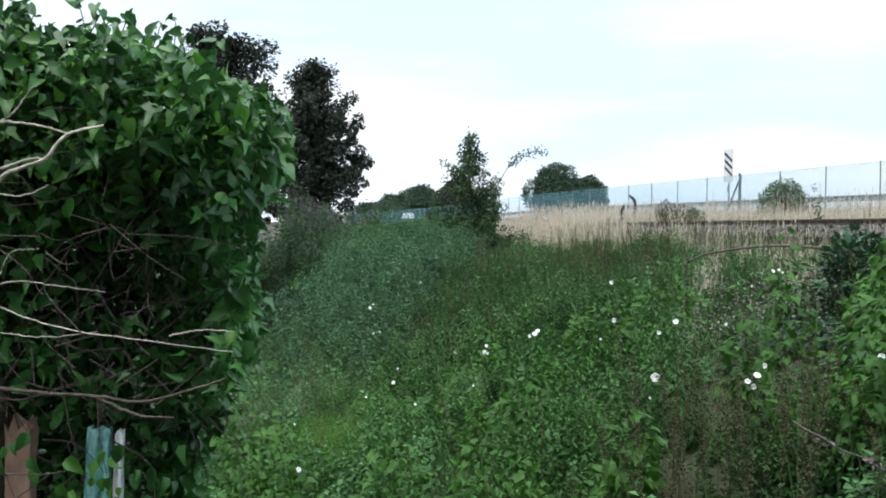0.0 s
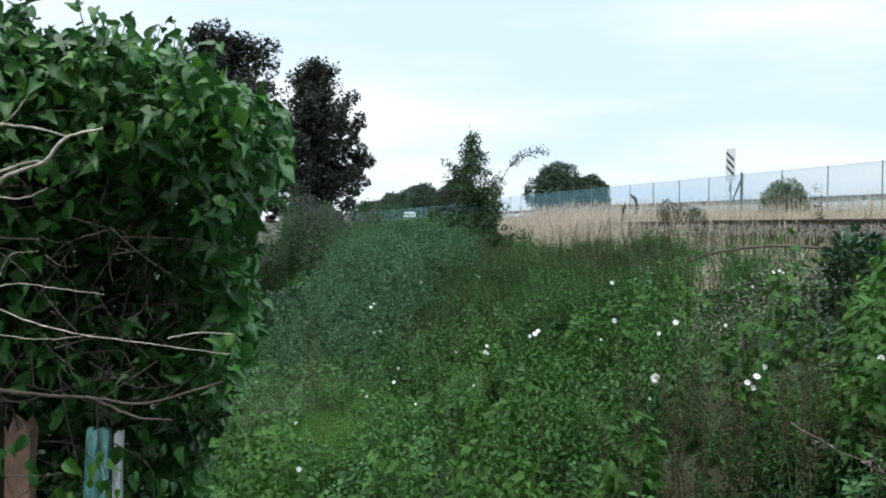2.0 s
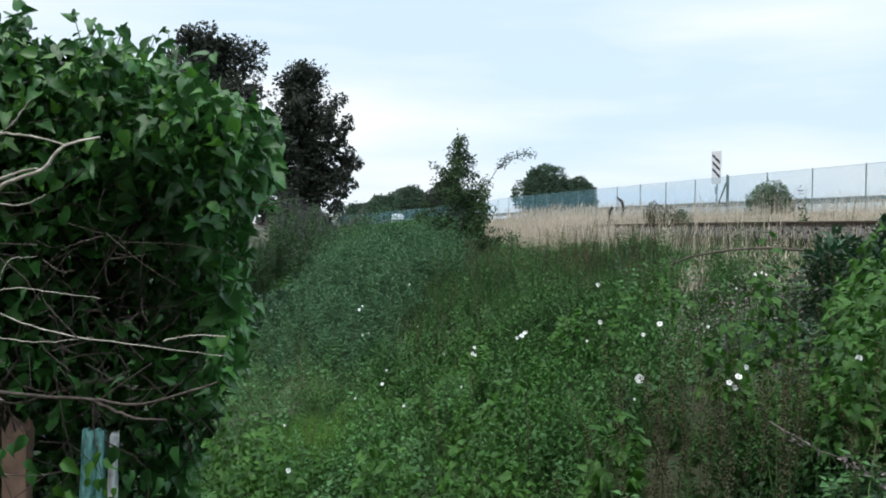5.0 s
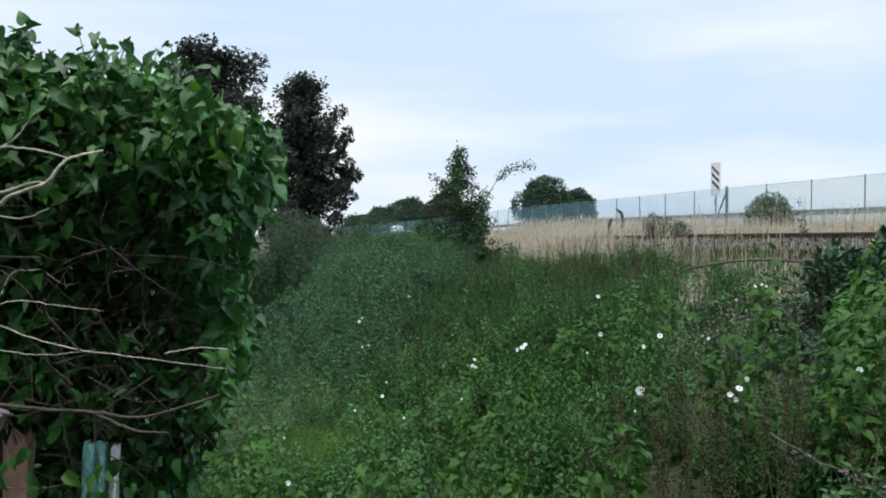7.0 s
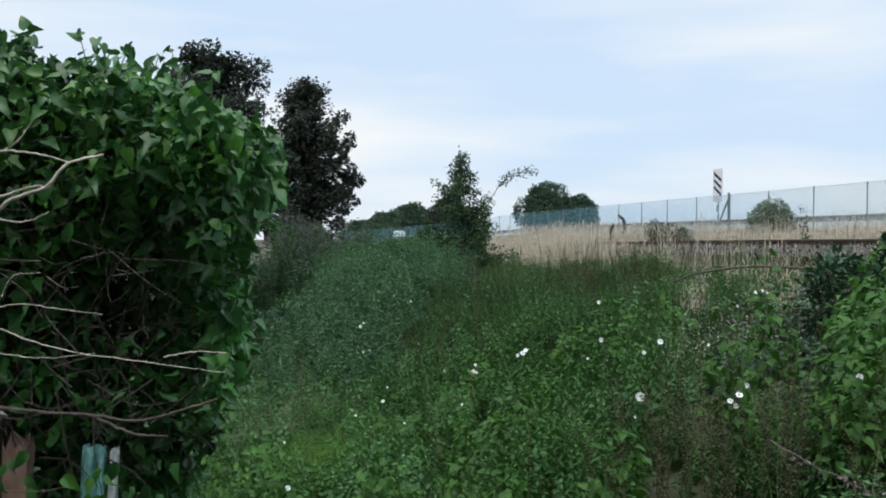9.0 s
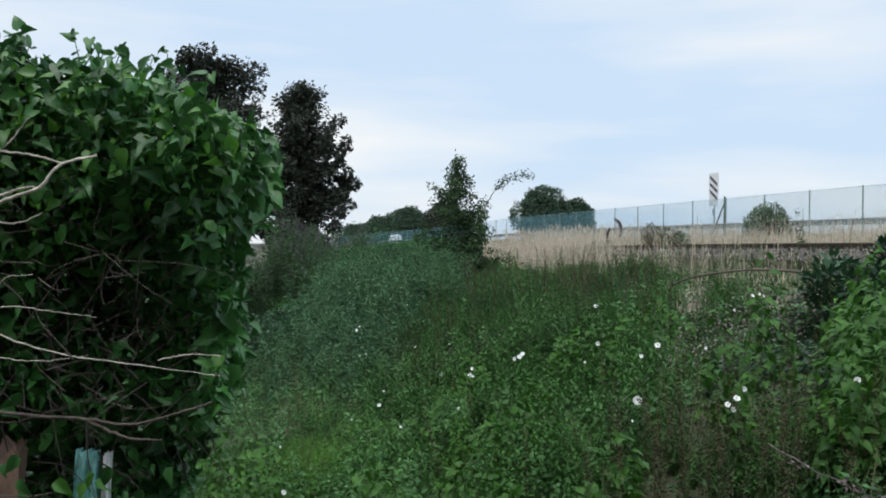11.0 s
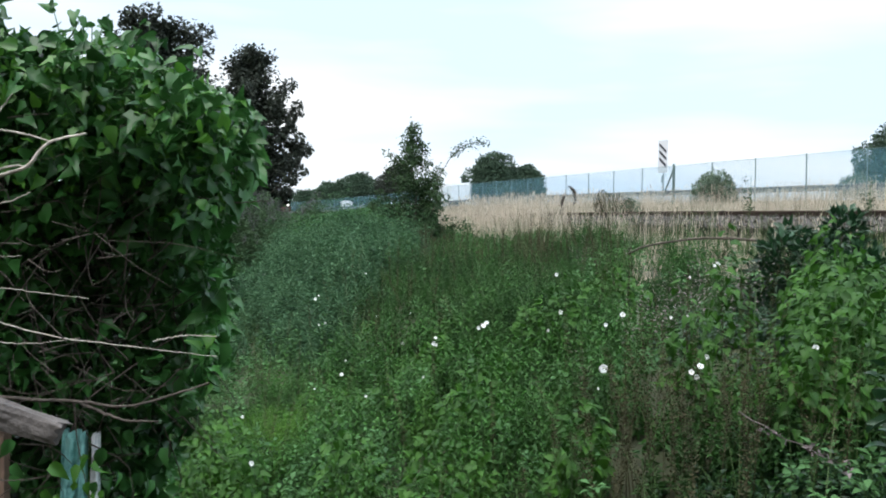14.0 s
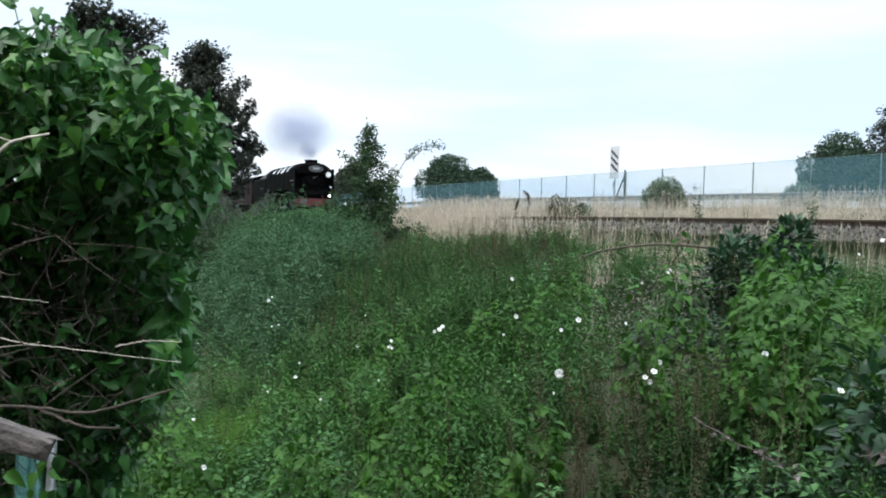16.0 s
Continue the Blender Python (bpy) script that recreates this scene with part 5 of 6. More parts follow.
def make_flowers():
    rng = np.random.default_rng(91)
    first = None
    spots = FLOWERS
    for k, (x, y, z, d) in enumerate(spots):
        to_eye = Vector((0.1 - x, 0.4 - y, 1.5 - z)).normalized()
        turn = (to_eye + Vector((rng.normal(0, 0.45), rng.normal(0, 0.3), rng.normal(0.25, 0.3)))).normalized()
        m = Matrix.Translation((x, y, z)) @ turn.to_track_quat("Z", "Y").to_matrix().to_4x4()
        m = m @ Matrix.Rotation(rng.uniform(0, 6), 4, "Z") @ Matrix.Diagonal((0.85 * d, 0.85 * d, 0.85 * d, 1))
        if first is None:
            root = empty("bindweed_flower")
            bm = bmesh.new()
            rings, seg = [], 20
            for r, zz in ((0.004, -0.045), (0.008, -0.02), (0.018, -0.006), (0.029, 0.002), (0.034, -0.001)):
                ring = []
                for i in range(seg):
                    a = 2 * math.pi * i / seg
                    rr = r * (1 + 0.06 * math.cos(5 * a) * (r > 0.02))
                    ring.append(bm.verts.new((rr * math.cos(a), rr * math.sin(a), zz + 0.003 * math.cos(5 * a) * (r > 0.03))))
                rings.append(ring)
            for p, q in zip(rings, rings[1:]):
                for i in range(seg):
                    bm.faces.new((p[i], p[(i + 1) % seg], q[(i + 1) % seg], q[i]))
            part("petals", bm, PETAL, root, smooth=True)
            part("stamens", rod(bmesh.new(), (0, 0, -0.03), (0, 0, -0.006), 0.002, 0.003, 6), STAMEN, root, "cream centre")
            part("calyx", rod(bmesh.new(), (0, 0, -0.06), (0, 0, -0.04), 0.003, 0.006, 8), STEM, root, "green calyx")
            part("stalk", rod(bmesh.new(), (0, 0, -0.06), (0.01, 0.02, -0.16), 0.0016, 0.0016, 5), STEM, root)
            tagged(root, "open white bindweed trumpet flower among leaves", "flower", "white bindweed flowers")
            first = root
            root.matrix_basis = m
        else:
            copy_thing(first, m)


# x, y, z and size of the white flowers
FLOWERS = [
    (1.38, 5.34, 0.53, 0.95), (1.52, 7.21, 0.65, 0.85), (-0.37, 8.79, -0.17, 0.80), (-0.87, 11.85, 0.27, 0.90),
    (-0.81, 11.64, 0.34, 0.60), (-0.86, 6.09, -0.25, 0.80), (1.55, 5.53, 0.84, 0.75), (2.38, 4.71, 0.76, 0.75),
    (0.88, 7.27, 0.53, 0.90), (0.90, 7.23, 0.56, 0.80), (0.84, 7.28, 0.51, 0.70), (1.72, 8.31, 0.88, 0.80),
    (-1.37, 8.86, -0.61, 0.75), (-0.72, 11.61, -0.03, 0.80), (-0.80, 11.53, -0.04, 0.60), (0.26, 9.30, 0.06, 0.90),
    (0.49, 7.71, 0.31, 0.80), (1.83, 4.94, 0.62, 0.85), (1.79, 4.97, 0.58, 0.70), (1.53, 5.85, 0.73, 0.60),
    (-0.34, 9.02, -0.07, 0.50), (0.38, 7.32, 0.09, 0.45), (3.35, 9.12, 0.79, 0.60), (3.29, 8.19, 0.99, 0.45),
    (2.16, 5.57, 1.15, 0.50), (2.76, 6.97, 1.08, 0.50), (-0.63, 8.62, -0.28, 0.50), (-0.10, 7.24, -0.05, 0.45),
    (1.38, 7.04, 0.52, 0.45), (-2.13, 14.09, -0.68, 0.45), (-1.59, 14.19, -0.49, 0.45), (1.36, 5.38, 0.40, 0.40),
    (-0.02, 9.42, 0.34, 0.45), (0.36, 9.83, 0.32, 0.40), (0.51, 7.74, 0.36, 0.60), (-0.19, 12.40, 0.58, 0.50),
    (2.75, 7.91, 0.61, 0.40), (2.24, 6.24, 0.74, 0.40), (1.70, 5.07, 0.88, 0.40), (2.22, 3.76, 0.76, 0.70),
    (1.98, 5.23, 0.62, 0.70), (1.86, 5.07, 0.53, 0.70), (0.53, 7.95, 0.26, 0.60), (4.62, 6.91, 1.36, 0.80),
    (4.37, 6.85, 1.24, 0.50),
]


def make_bushes():
    rng = np.random.default_rng(101)
    n = 560
    a, rr = rng.uniform(0, 6.28, n), np.sqrt(rng.uniform(0, 1, n))
    g = gz(-5.0, 26)
    root = empty("willowherb_clump", pose(-5.0, 26, g))
    tagged(root, "tall willowherb with mauve seeding tips on the bank", "willowherb")
    P = np.stack((3.1 * rr * np.cos(a), 2.2 * rr * np.sin(a), 0 * a), -1)
    P[:, 2] = ground_z(P[:, 0] - 5.0, P[:, 1] + 26) - g - 0.05
    H = (2.0 - g) * (1 - 0.42 * rr ** 2) * (0.85 + 0.2 * np.sin(2.3 * P[:, 0])) * rng.uniform(0.8, 1.1, n)
    lean = 0.2 * rr[:, None] * np.stack((np.cos(a), np.sin(a)), -1)
    (v, f), (sv, sf) = weeds(P, H, lean, 20, 3, 0.17, 0.24, 0.3, rng)
    sheet("foliage", v, f, WILLOWHERB, root, kind="stuff")
    sheet("stems", sv, sf, STEM, root, kind="stuff")
    top = P + np.stack((lean[:, 0] * H * 0.8, lean[:, 1] * H * 0.8, H * 0.86), -1)
    (v, f), _ = weeds(top[::2], 0.3 * np.ones(n // 2), lean[::2], 7, 3, 0.08, 0.3, 0.7, rng, low=0.0)
    sheet("seeding_tip", v, f, MAUVE, root, "mauve-grey seeding tips", kind="stuff")
    make_bush("dark_shrub", "dark shrub at the foot of the willowherb", (-3.5, 18, gz(-3.5, 18)), (1.6, 1.5, 1.55), 7500, 0.09, BRAMBLE, 102, 10)
    make_bush("thistle_clump", "brown dead thistle clump under the sapling", (1.15, 19.0, gz(1.15, 19.0)), (0.9, 0.7, 0.6), 2200, 0.06, DOCK, 103, 8, 0.35, up=0.9)
    make_bush("elder_bush", "dark green elder bush on the bank", (3.75, 7.2, gz(3.75, 7.2)), (0.6, 0.6, 1.0), 3000, 0.09, BRAMBLE, 104, 9)
    make_bush("bramble", "glossy bramble with large leaves and pale dead twigs", (1.95, 2.75, gz(1.95, 2.75)), (0.6, 0.55, 0.75), 1500, 0.08, BRAMBLE, 105, 9, 0.65, form=HEART)
    make_bush("bramble", "glossy bramble with large dark leaves", (2.9, 3.6, gz(2.9, 3.6)), (0.7, 0.6, 1.0), 1900, 0.08, BRAMBLE, 106, 9, 0.65, form=HEART)
    make_bush("bramble", "low glossy bramble with dark leaves", (1.35, 2.75, gz(1.35, 2.75)), (0.5, 0.45, 0.75), 1300, 0.08, BRAMBLE, 108, 9, 0.65, form=HEART)
    # tall single weeds against the grass
    rng = np.random.default_rng(107)
    for x, y, h in ((9.2, 20.5, 0.95), (12.3, 20.5, 0.9), (12.9, 21.5, 0.7)):
        g = gz(x, y)
        root = empty("tall_weed", pose(x, y, g))
        tagged(root, "tall dark dock weed standing in dry grass", "weed", "tall weeds")
        v, f = stand(np.array(((0, 0, 0), (0.03, 0.02, 0.0))), np.array((h + 0.3, h)), 14, 0.11, 0.4, rng, per=4, droop=-0.3)
        sheet("leaves", v, f, TREE_GREEN, root, kind="stuff")
        part("stalk", rod(bmesh.new(), (0, 0, -0.05), (0, 0, h + 0.3), 0.008, 0.004, 6), STEM, root)
    # dark dead dock spikes that bend over at the tip
    for x, y, z1, hook in ((4.5, 19.5, 2.08, -0.10), (4.2, 19.5, 1.84, 0.07)):
        g = gz(x, y)
        root = empty("dead_dock_spike", pose(x, y, g))
        tagged(root, "dark dead dock spike bent over the dry grass", "weed", "dead dock spikes")
        line = bend(((0.02, 0, -0.05), (0, 0, 0.5 * (z1 - g)), (0.02, 0, 0.85 * (z1 - g)), (hook, 0, z1 - g)), 16)
        v, f = tube(line, np.interp(np.arange(len(line)), (0, 8, 10, len(line) - 1), (0.008, 0.008, 0.035, 0.012)), 7, 0.004, rng)
        sheet("stalk", v, f, DARK_TWIG, root, smooth=True)
        at = line[rng.integers(len(line) // 2, len(line), 160)] + rng.normal(0, 0.018, (160, 3))
        v, f = leaves(at, rng.normal(0, 1, (160, 3)), rng.normal(0, 1, (160, 3)), rng.uniform(0.02, 0.045, 160), 0.02)
        sheet("seeds", v, f, DARK_TWIG, root, kind="stuff")
    # dead twigs with pale curled leaves
    for pts in (((1.40, 3.45, 0.72), (1.56, 3.4, 0.63), (1.72, 3.4, 0.56), (1.85, 3.45, 0.50)), ((2.0, 3.3, 0.60), (2.12, 3.25, 0.63), (2.3, 3.25, 0.64))):
        line = bend(pts, 14)
        v, f = tube(line, np.linspace(0.0028, 0.0012, len(line)), 6, 0.004, rng)
        root = tagged(sheet("dead_twig", v, f, DEAD), "dead twig with pale curled leaves in the bramble", "twig", "dead twigs")
        k = 26
        at = line[rng.integers(2, len(line), k)] + rng.normal(0, 0.012, (k, 3))
        L = rng.uniform(0.015, 0.04, k)
        v, f = leaves(at, rng.normal(0, 1, (k, 3)), rng.normal(0, 1, (k, 3)) + (0, -0.5, 0.5), L, L * 0.6, HEART)
        sheet("curled_leaves", v, f, DEAD, root, kind="stuff")
    # arching dead bramble cane
    line = bend(((3.0, 10.3, 0.98), (3.3, 10.2, 1.10), (4.0, 10.0, 1.19), (4.9, 9.7, 1.10), (5.4, 9.5, 0.9)), 24)
    v, f = tube(line, np.linspace(0.010, 0.022, len(line)), 7)
    tagged(sheet("bramble_cane", v, f, BARK, smooth=True), "long arching dead bramble cane over the grass", "cane")


# ---- the steam train: x forward, z up from the rail ----
def section(w, z0, z1, ztop, n=14):
    """A flat-sided section with a rounded top."""
    pts = [(-w, z0), (-w, z1)]
    for k in range(1, n):
        a = math.pi * (1 - k / n)
        pts.append((w * math.cos(a), z1 + (ztop - z1) * math.sin(a) ** 0.85))
    return pts + [(w, z1), (w, z0)]


def loft(rows, caps=True):
    """rows: (x, outline)."""
    bm = bmesh.new()
    rings = [[bm.verts.new((x, y, z)) for y, z in o] for x, o in rows]
    for a, b in zip(rings, rings[1:]):
        n = len(a)
        for i in range(n):
            bm.faces.new((a[i], a[(i + 1) % n], b[(i + 1) % n], b[i]))
    if caps:
        bm.faces.new(rings[0])
        bm.faces.new(list(reversed(rings[-1])))
    bmesh.ops.recalc_face_normals(bm, faces=bm.faces[:])
    return bm


def wheel_mesh(r, mat, parent, x, y, spokes, name):
    root = part(name, wheel_bm(r, spokes), mat, parent)
    root.matrix_basis = pose(x, y, r)
    return root


def wheel_bm(r, spokes):
    bm = bmesh.new()
    seg = 28
    rings = []
    for rr, yy in ((r * 0.86, -0.06), (r, -0.06), (r, 0.06), (r * 0.86, 0.06)):
        rings.append([bm.verts.new((rr * math.cos(6.28318 * i / seg), yy, rr * math.sin(6.28318 * i / seg))) for i in range(seg)])
    for k in range(4):
        a, b = rings[k], rings[(k + 1) % 4]
        for i in range(seg):
            bm.faces.new((a[i], a[(i + 1) % seg], b[(i + 1) % seg], b[i]))
    rod(bm, (0, -0.09, 0), (0, 0.09, 0), r * 0.2, seg=12)
    for k in range(spokes):
        a = 6.28318 * k / spokes
        rod(bm, (0.15 * r * math.cos(a), 0, 0.15 * r * math.sin(a)), (0.9 * r * math.cos(a), 0, 0.9 * r * math.sin(a)), 0.035, seg=6)
    bmesh.ops.recalc_face_normals(bm, faces=bm.faces[:])
    return bm


def make_locomotive():
    root = empty("steam_locomotive")
    tagged(root, "black steam locomotive with red buffer beam and white disc", "locomotive")
    # casing, with joint bands
    rows = [(-0.95, section(1.30, 2.0, 2.95, 3.74)), (-2.6, section(1.33, 1.9, 2.98, 3.80)), (-7.5, section(1.33, 1.9, 2.98, 3.82)), (-10.4, section(1.36, 1.9, 3.0, 3.78))]
    part("boiler_casing", loft(rows), LOCO_GREEN, root, "dark gloss boiler casing")
    for x in (-2.7, -4.6, -6.5, -8.4, -10.2):
        o = section(1.345, 1.9, 2.985, 3.835)
        part("band", loft([(x, o), (x - 0.06, o)]), LOCO_BLACK, root)
    # added bright panels that imitate the sky's reflection on the casing shoulder
    for x, long, a0, a1 in ((-2.85, 0.9, 0.30, 0.85), (-4.75, 1.2, 0.25, 0.75), (-6.75, 0.9, 0.3, 0.75), (-8.7, 1.1, 0.25, 0.6)):
        w, z1, zt = 1.34, 2.985, 3.832
        for sy in (-1, 1):
            rows = []
            for xx, da in ((x, 0.0), (x - long, -0.12)):
                o = [(sy * w * math.cos(a), z1 + (zt - z1) * math.sin(a) ** 0.85 + 0.006) for a in np.linspace(a0 + da, a1 + da, 4)]
                rows.append((xx, o + [(y, z - 0.03) for y, z in reversed(o)]))
            part("glint_panel", loft(rows), SKY_GLINT, root, "pale panel added as the sky's glint on the boiler shoulder")
    # smokebox front under its hood
    bm = bmesh.new()
    rod(bm, (-1.2, 0, 2.72), (-0.72, 0, 2.72), 0.86, 0.84, 32)
    rod(bm, (-0.72, 0, 2.72), (-0.6, 0, 2.72), 0.72, 0.5, 32)
    part("smokebox_door", bm, LOCO_BLACK, root, smooth=False)
    bm = bmesh.new()
    rod(bm, (-0.6, 0, 2.72), (-0.5, 0, 2.72), 0.05, seg=10)
    rod(bm, (-0.52, -0.02, 2.72), (-0.52, 0.25, 2.85), 0.018, seg=6)
    part("door_handle", bm, GREY_METAL, root)
    for sy in (-1, 1):
        bm = boxed(-2.6, -0.35, sy * 1.33 - 0.015, sy * 1.33 + 0.015, 1.75, 3.35, 0.006)
        part("smoke_deflector", bm, LOCO_BLACK, root)
        part("handrail", rod(bmesh.new(), (-2.2, sy * 1.37, 2.5), (-0.7, sy * 1.37, 2.5), 0.02, seg=6), GREY_METAL, root)
        part("cylinder", rod(bmesh.new(), (-2.9, sy * 1.15, 0.95), (-1.7, sy * 1.15, 0.95), 0.36, seg=18), LOCO_BLACK, root)
        part("cylinder_cover", rod(bmesh.new(), (-1.7, sy * 1.15, 0.95), (-1.64, sy * 1.15, 0.95), 0.30, seg=18), GREY_METAL, root, "oily steel cylinder cover")
        part("running_plate", boxed(-10.5, -0.5, sy * 1.0 - 0.36, sy * 1.0 + 0.36, 1.62, 1.68), LOCO_BLACK, root)
        part("running_plate_valance", boxed(-10.5, -3.0, sy * 1.35 - 0.012, sy * 1.35 + 0.012, 1.56, 1.68), LOCO_BLACK, root)
        part("coupling_rod", boxed(-7.9, -3.6, sy * 0.98 - 0.03, sy * 0.98 + 0.03, 0.62, 0.74, 0.01), GREY_METAL, root, "steel coupling rod")
        part("connecting_rod", rod(bmesh.new(), (-2.9, sy * 1.1, 0.95), (-5.75, sy * 1.08, 0.72), 0.055, seg=8), GREY_METAL, root, "steel connecting rod")
        part("frame", boxed(-11.5, -0.25, sy * 0.55 - 0.015, sy * 0.55 + 0.015, 0.75, 1.6), RED_PAINT, root, "red frame plate")
        bm = rod(bmesh.new(), (-0.15, sy * 0.875, 1.06), (0.32, sy * 0.875, 1.06), 0.11, seg=14)
        rod(bm, (0.32, sy * 0.875, 1.06), (0.37, sy * 0.875, 1.06), 0.23, seg=20)
        part("buffer", bm, GREY_METAL, root, "steel buffer")
    part("hood", loft([(-0.95, section(1.30, 2.95, 3.05, 3.80)), (-0.45, section(1.16, 3.02, 3.1, 3.66))]), LOCO_BLACK, root)
    bm = bmesh.new()
    rod(bm, (-1.55, 0, 3.7), (-1.55, 0, 3.94), 0.42, 0.40, 22)
    rod(bm, (-1.55, 0, 3.9), (-1.55, 0, 3.98), 0.46, 0.46, 22)
    part("chimney", bm, LOCO_BLACK, root)
    bm = rod(bmesh.new(), (-0.47, 0, 0), (-0.40, 0, 0), 0.52, 0.5, 28)
    bmesh.ops.scale(bm, vec=(1, 1, 0.46), verts=bm.verts[:])
    bmesh.ops.translate(bm, vec=(0, 0.1, 3.34), verts=bm.verts[:])
    board = part("headboard", bm, GREY_METAL, root, "oval grey headboard under the hood")
    part("nameplate", boxed(-0.40, -0.37, -0.12, 0.34, 3.27, 3.42, 0.01), GALV, board, "pale plate on the headboard")
    bm = boxed(-0.2, -0.12, -1.28, 1.28, 0.82, 1.30, 0.01)
    part("buffer_beam", bm, RED_PAINT, root, "red buffer beam")
    part("front_footplate", boxed(-1.2, -0.2, -1.25, 1.25, 1.52, 1.60, 0.01), LOCO_BLACK, root)
    part("front_apron", loft([(-1.0, [(-1.2, 1.5), (-1.2, 2.1), (1.2, 2.1), (1.2, 1.5)]), (-0.25, [(-1.2, 1.3), (-1.2, 1.36), (1.2, 1.36), (1.2, 1.3)])]), LOCO_BLACK, root)
    bm = rod(bmesh.new(), (-0.12, 0, 1.05), (0.18, 0, 1.0), 0.05, seg=8)
    rod(bm, (0.18, 0, 1.0), (0.2, 0, 0.55), 0.04, seg=8)
    part("coupling_hook", bm, GREY_METAL, root)
    part("headcode_disc", rod(bmesh.new(), (-0.36, 0.95, 2.95), (-0.33, 0.95, 2.95), 0.18, seg=24), DISC_WHITE, root, "round white headcode disc")
    d = part("lamp", rod(bmesh.new(), (-0.2, 1.0, 1.52), (-0.05, 1.0, 1.52), 0.15, seg=16), LOCO_BLACK, root)
    part("lamp_lens", rod(bmesh.new(), (-0.05, 1.0, 1.52), (-0.03, 1.0, 1.52), 0.10, seg=18), LAMP, d, "lit white lamp lens")
    d = part("lamp", rod(bmesh.new(), (-0.4, 1.1, 2.1), (-0.3, 1.1, 2.1), 0.08, seg=12), LOCO_BLACK, root)
    part("lamp_lens", rod(bmesh.new(), (-0.3, 1.1, 2.1), (-0.29, 1.1, 2.1), 0.065, seg=12), DISC_WHITE, d)
    # cab
    rows = [(-10.4, section(1.38, 1.5, 3.0, 3.86)), (-12.3, section(1.38, 1.5, 3.0, 3.86))]
    cab = part("cab", loft(rows), LOCO_GREEN, root)
    for sy in (-1, 1):
        part("cab_window", boxed(-11.9, -10.9, sy * 1.38 - 0.01, sy * 1.38 + 0.01, 2.45, 3.0), LOCO_BLACK, cab, "dark cab side window")
    wheels = []
    for sy in (-1, 1):
        for x in (-3.7, -5.75, -7.8):
            wheels.append((wheel_mesh(0.94, LOCO_BLACK, root, x, sy * 0.77, 14, "driving_wheel"), (x, sy * 0.77, 0.94)))
        for x in (-1.2, -3.0 + 0.35):
            wheel_mesh(0.46, LOCO_BLACK, root, x, sy * 0.77, 9, "bogie_wheel")
        wheel_mesh(0.55, LOCO_BLACK, root, -10.3, sy * 0.77, 9, "trailing_wheel")
    return root, wheels


def make_tender():
    root = empty("locomotive_tender")
    tagged(root, "dark green coal tender behind the locomotive", "tender")
    part("tank", loft([(-0.2, section(1.35, 1.3, 3.0, 3.3)), (-7.0, section(1.35, 1.3, 3.0, 3.3))]), LOCO_GREEN, root)
    part("coal", loft([(-1.0, section(1.0, 3.2, 3.3, 3.62)), (-3.2, section(1.0, 3.2, 3.3, 3.8)), (-5.0, section(1.0, 3.2, 3.25, 3.45))]), SIGN_BLACK, root, "heaped black coal")
    part("frame", boxed(-7.1, -0.1, -1.2, 1.2, 0.75, 1.3), LOCO_BLACK, root)
    for sy in (-1, 1):
        for x in (-1.3, -3.5, -5.7):
            wheel_mesh(0.55, LOCO_BLACK, root, x, sy * 0.77, 9, "wheel")
    return root


def make_coach():
    root = empty("railway_coach")
    tagged(root, "dark maroon passenger coach with sooty roof", "railway coach", "passenger coaches")
    part("body", loft([(-0.3, section(1.38, 1.1, 2.9, 3.3)), (-19.7, section(1.38, 1.1, 2.9, 3.3))]), MAROON, root)
    part("roof", loft([(-0.25, section(1.36, 3.0, 3.12, 3.75)), (-19.75, section(1.36, 3.0, 3.12, 3.75))]), LOCO_BLACK, root, "dark sooty coach roof")
    part("underframe", boxed(-19.5, -0.5, -1.1, 1.1, 0.6, 1.1), LOCO_BLACK, root)
    for sy in (-1, 1):
        for k in range(8):
            part("window", boxed(-3.2 - 2.1 * k, -1.9 - 2.1 * k, sy * 1.375 - 0.01, sy * 1.375 + 0.012, 2.0, 2.75, 0.004), LOCO_BLACK, root, "dark coach window")
        for x in (-2.2, -4.7, -15.3, -17.8):
            wheel_mesh(0.46, LOCO_BLACK, root, x, sy * 0.77, 7, "wheel")
    return root


def make_smoke():
    """Thin smoke: drifts of soot flecks too small to see singly, in puffs behind the chimney."""
    rng = np.random.default_rng(111)
    root = empty("smoke_plume")
    tagged(root, "thin grey-violet smoke drifting from the chimney", "smoke")
    for k in range(10):
        u = k / 9
        n = int(24000 + 42000 * u)
        r = 0.6 + 2.2 * u ** 0.5
        d = unit(rng.normal(0, 1, (n, 3))) * (rng.uniform(0, 1, n) ** 0.62)[:, None] * r
        d *= 1 + 0.25 * np.sin(3 * d[:, :1] / r + k) * np.cos(2.5 * d[:, 2:3] / r)
        P = d * (1.5, 1.2, 1.0) + (-1.9 - 9.5 * u ** 1.2, 0.5 * (1 - u) * (k % 2) - 0.1, 4.6 + 2.0 * u ** 0.5 + 0.7 * (k % 2))
        P = P[P[:, 2] > 3.975]
        n = len(P)
        v, f = leaves(P, rng.normal(0, 1, (n, 3)), rng.normal(0, 1, (n, 3)), np.full(n, 0.0128), 0.0128, FLECK)
        sheet("puff", v, f, SMOKE, root, kind="stuff")
    return root


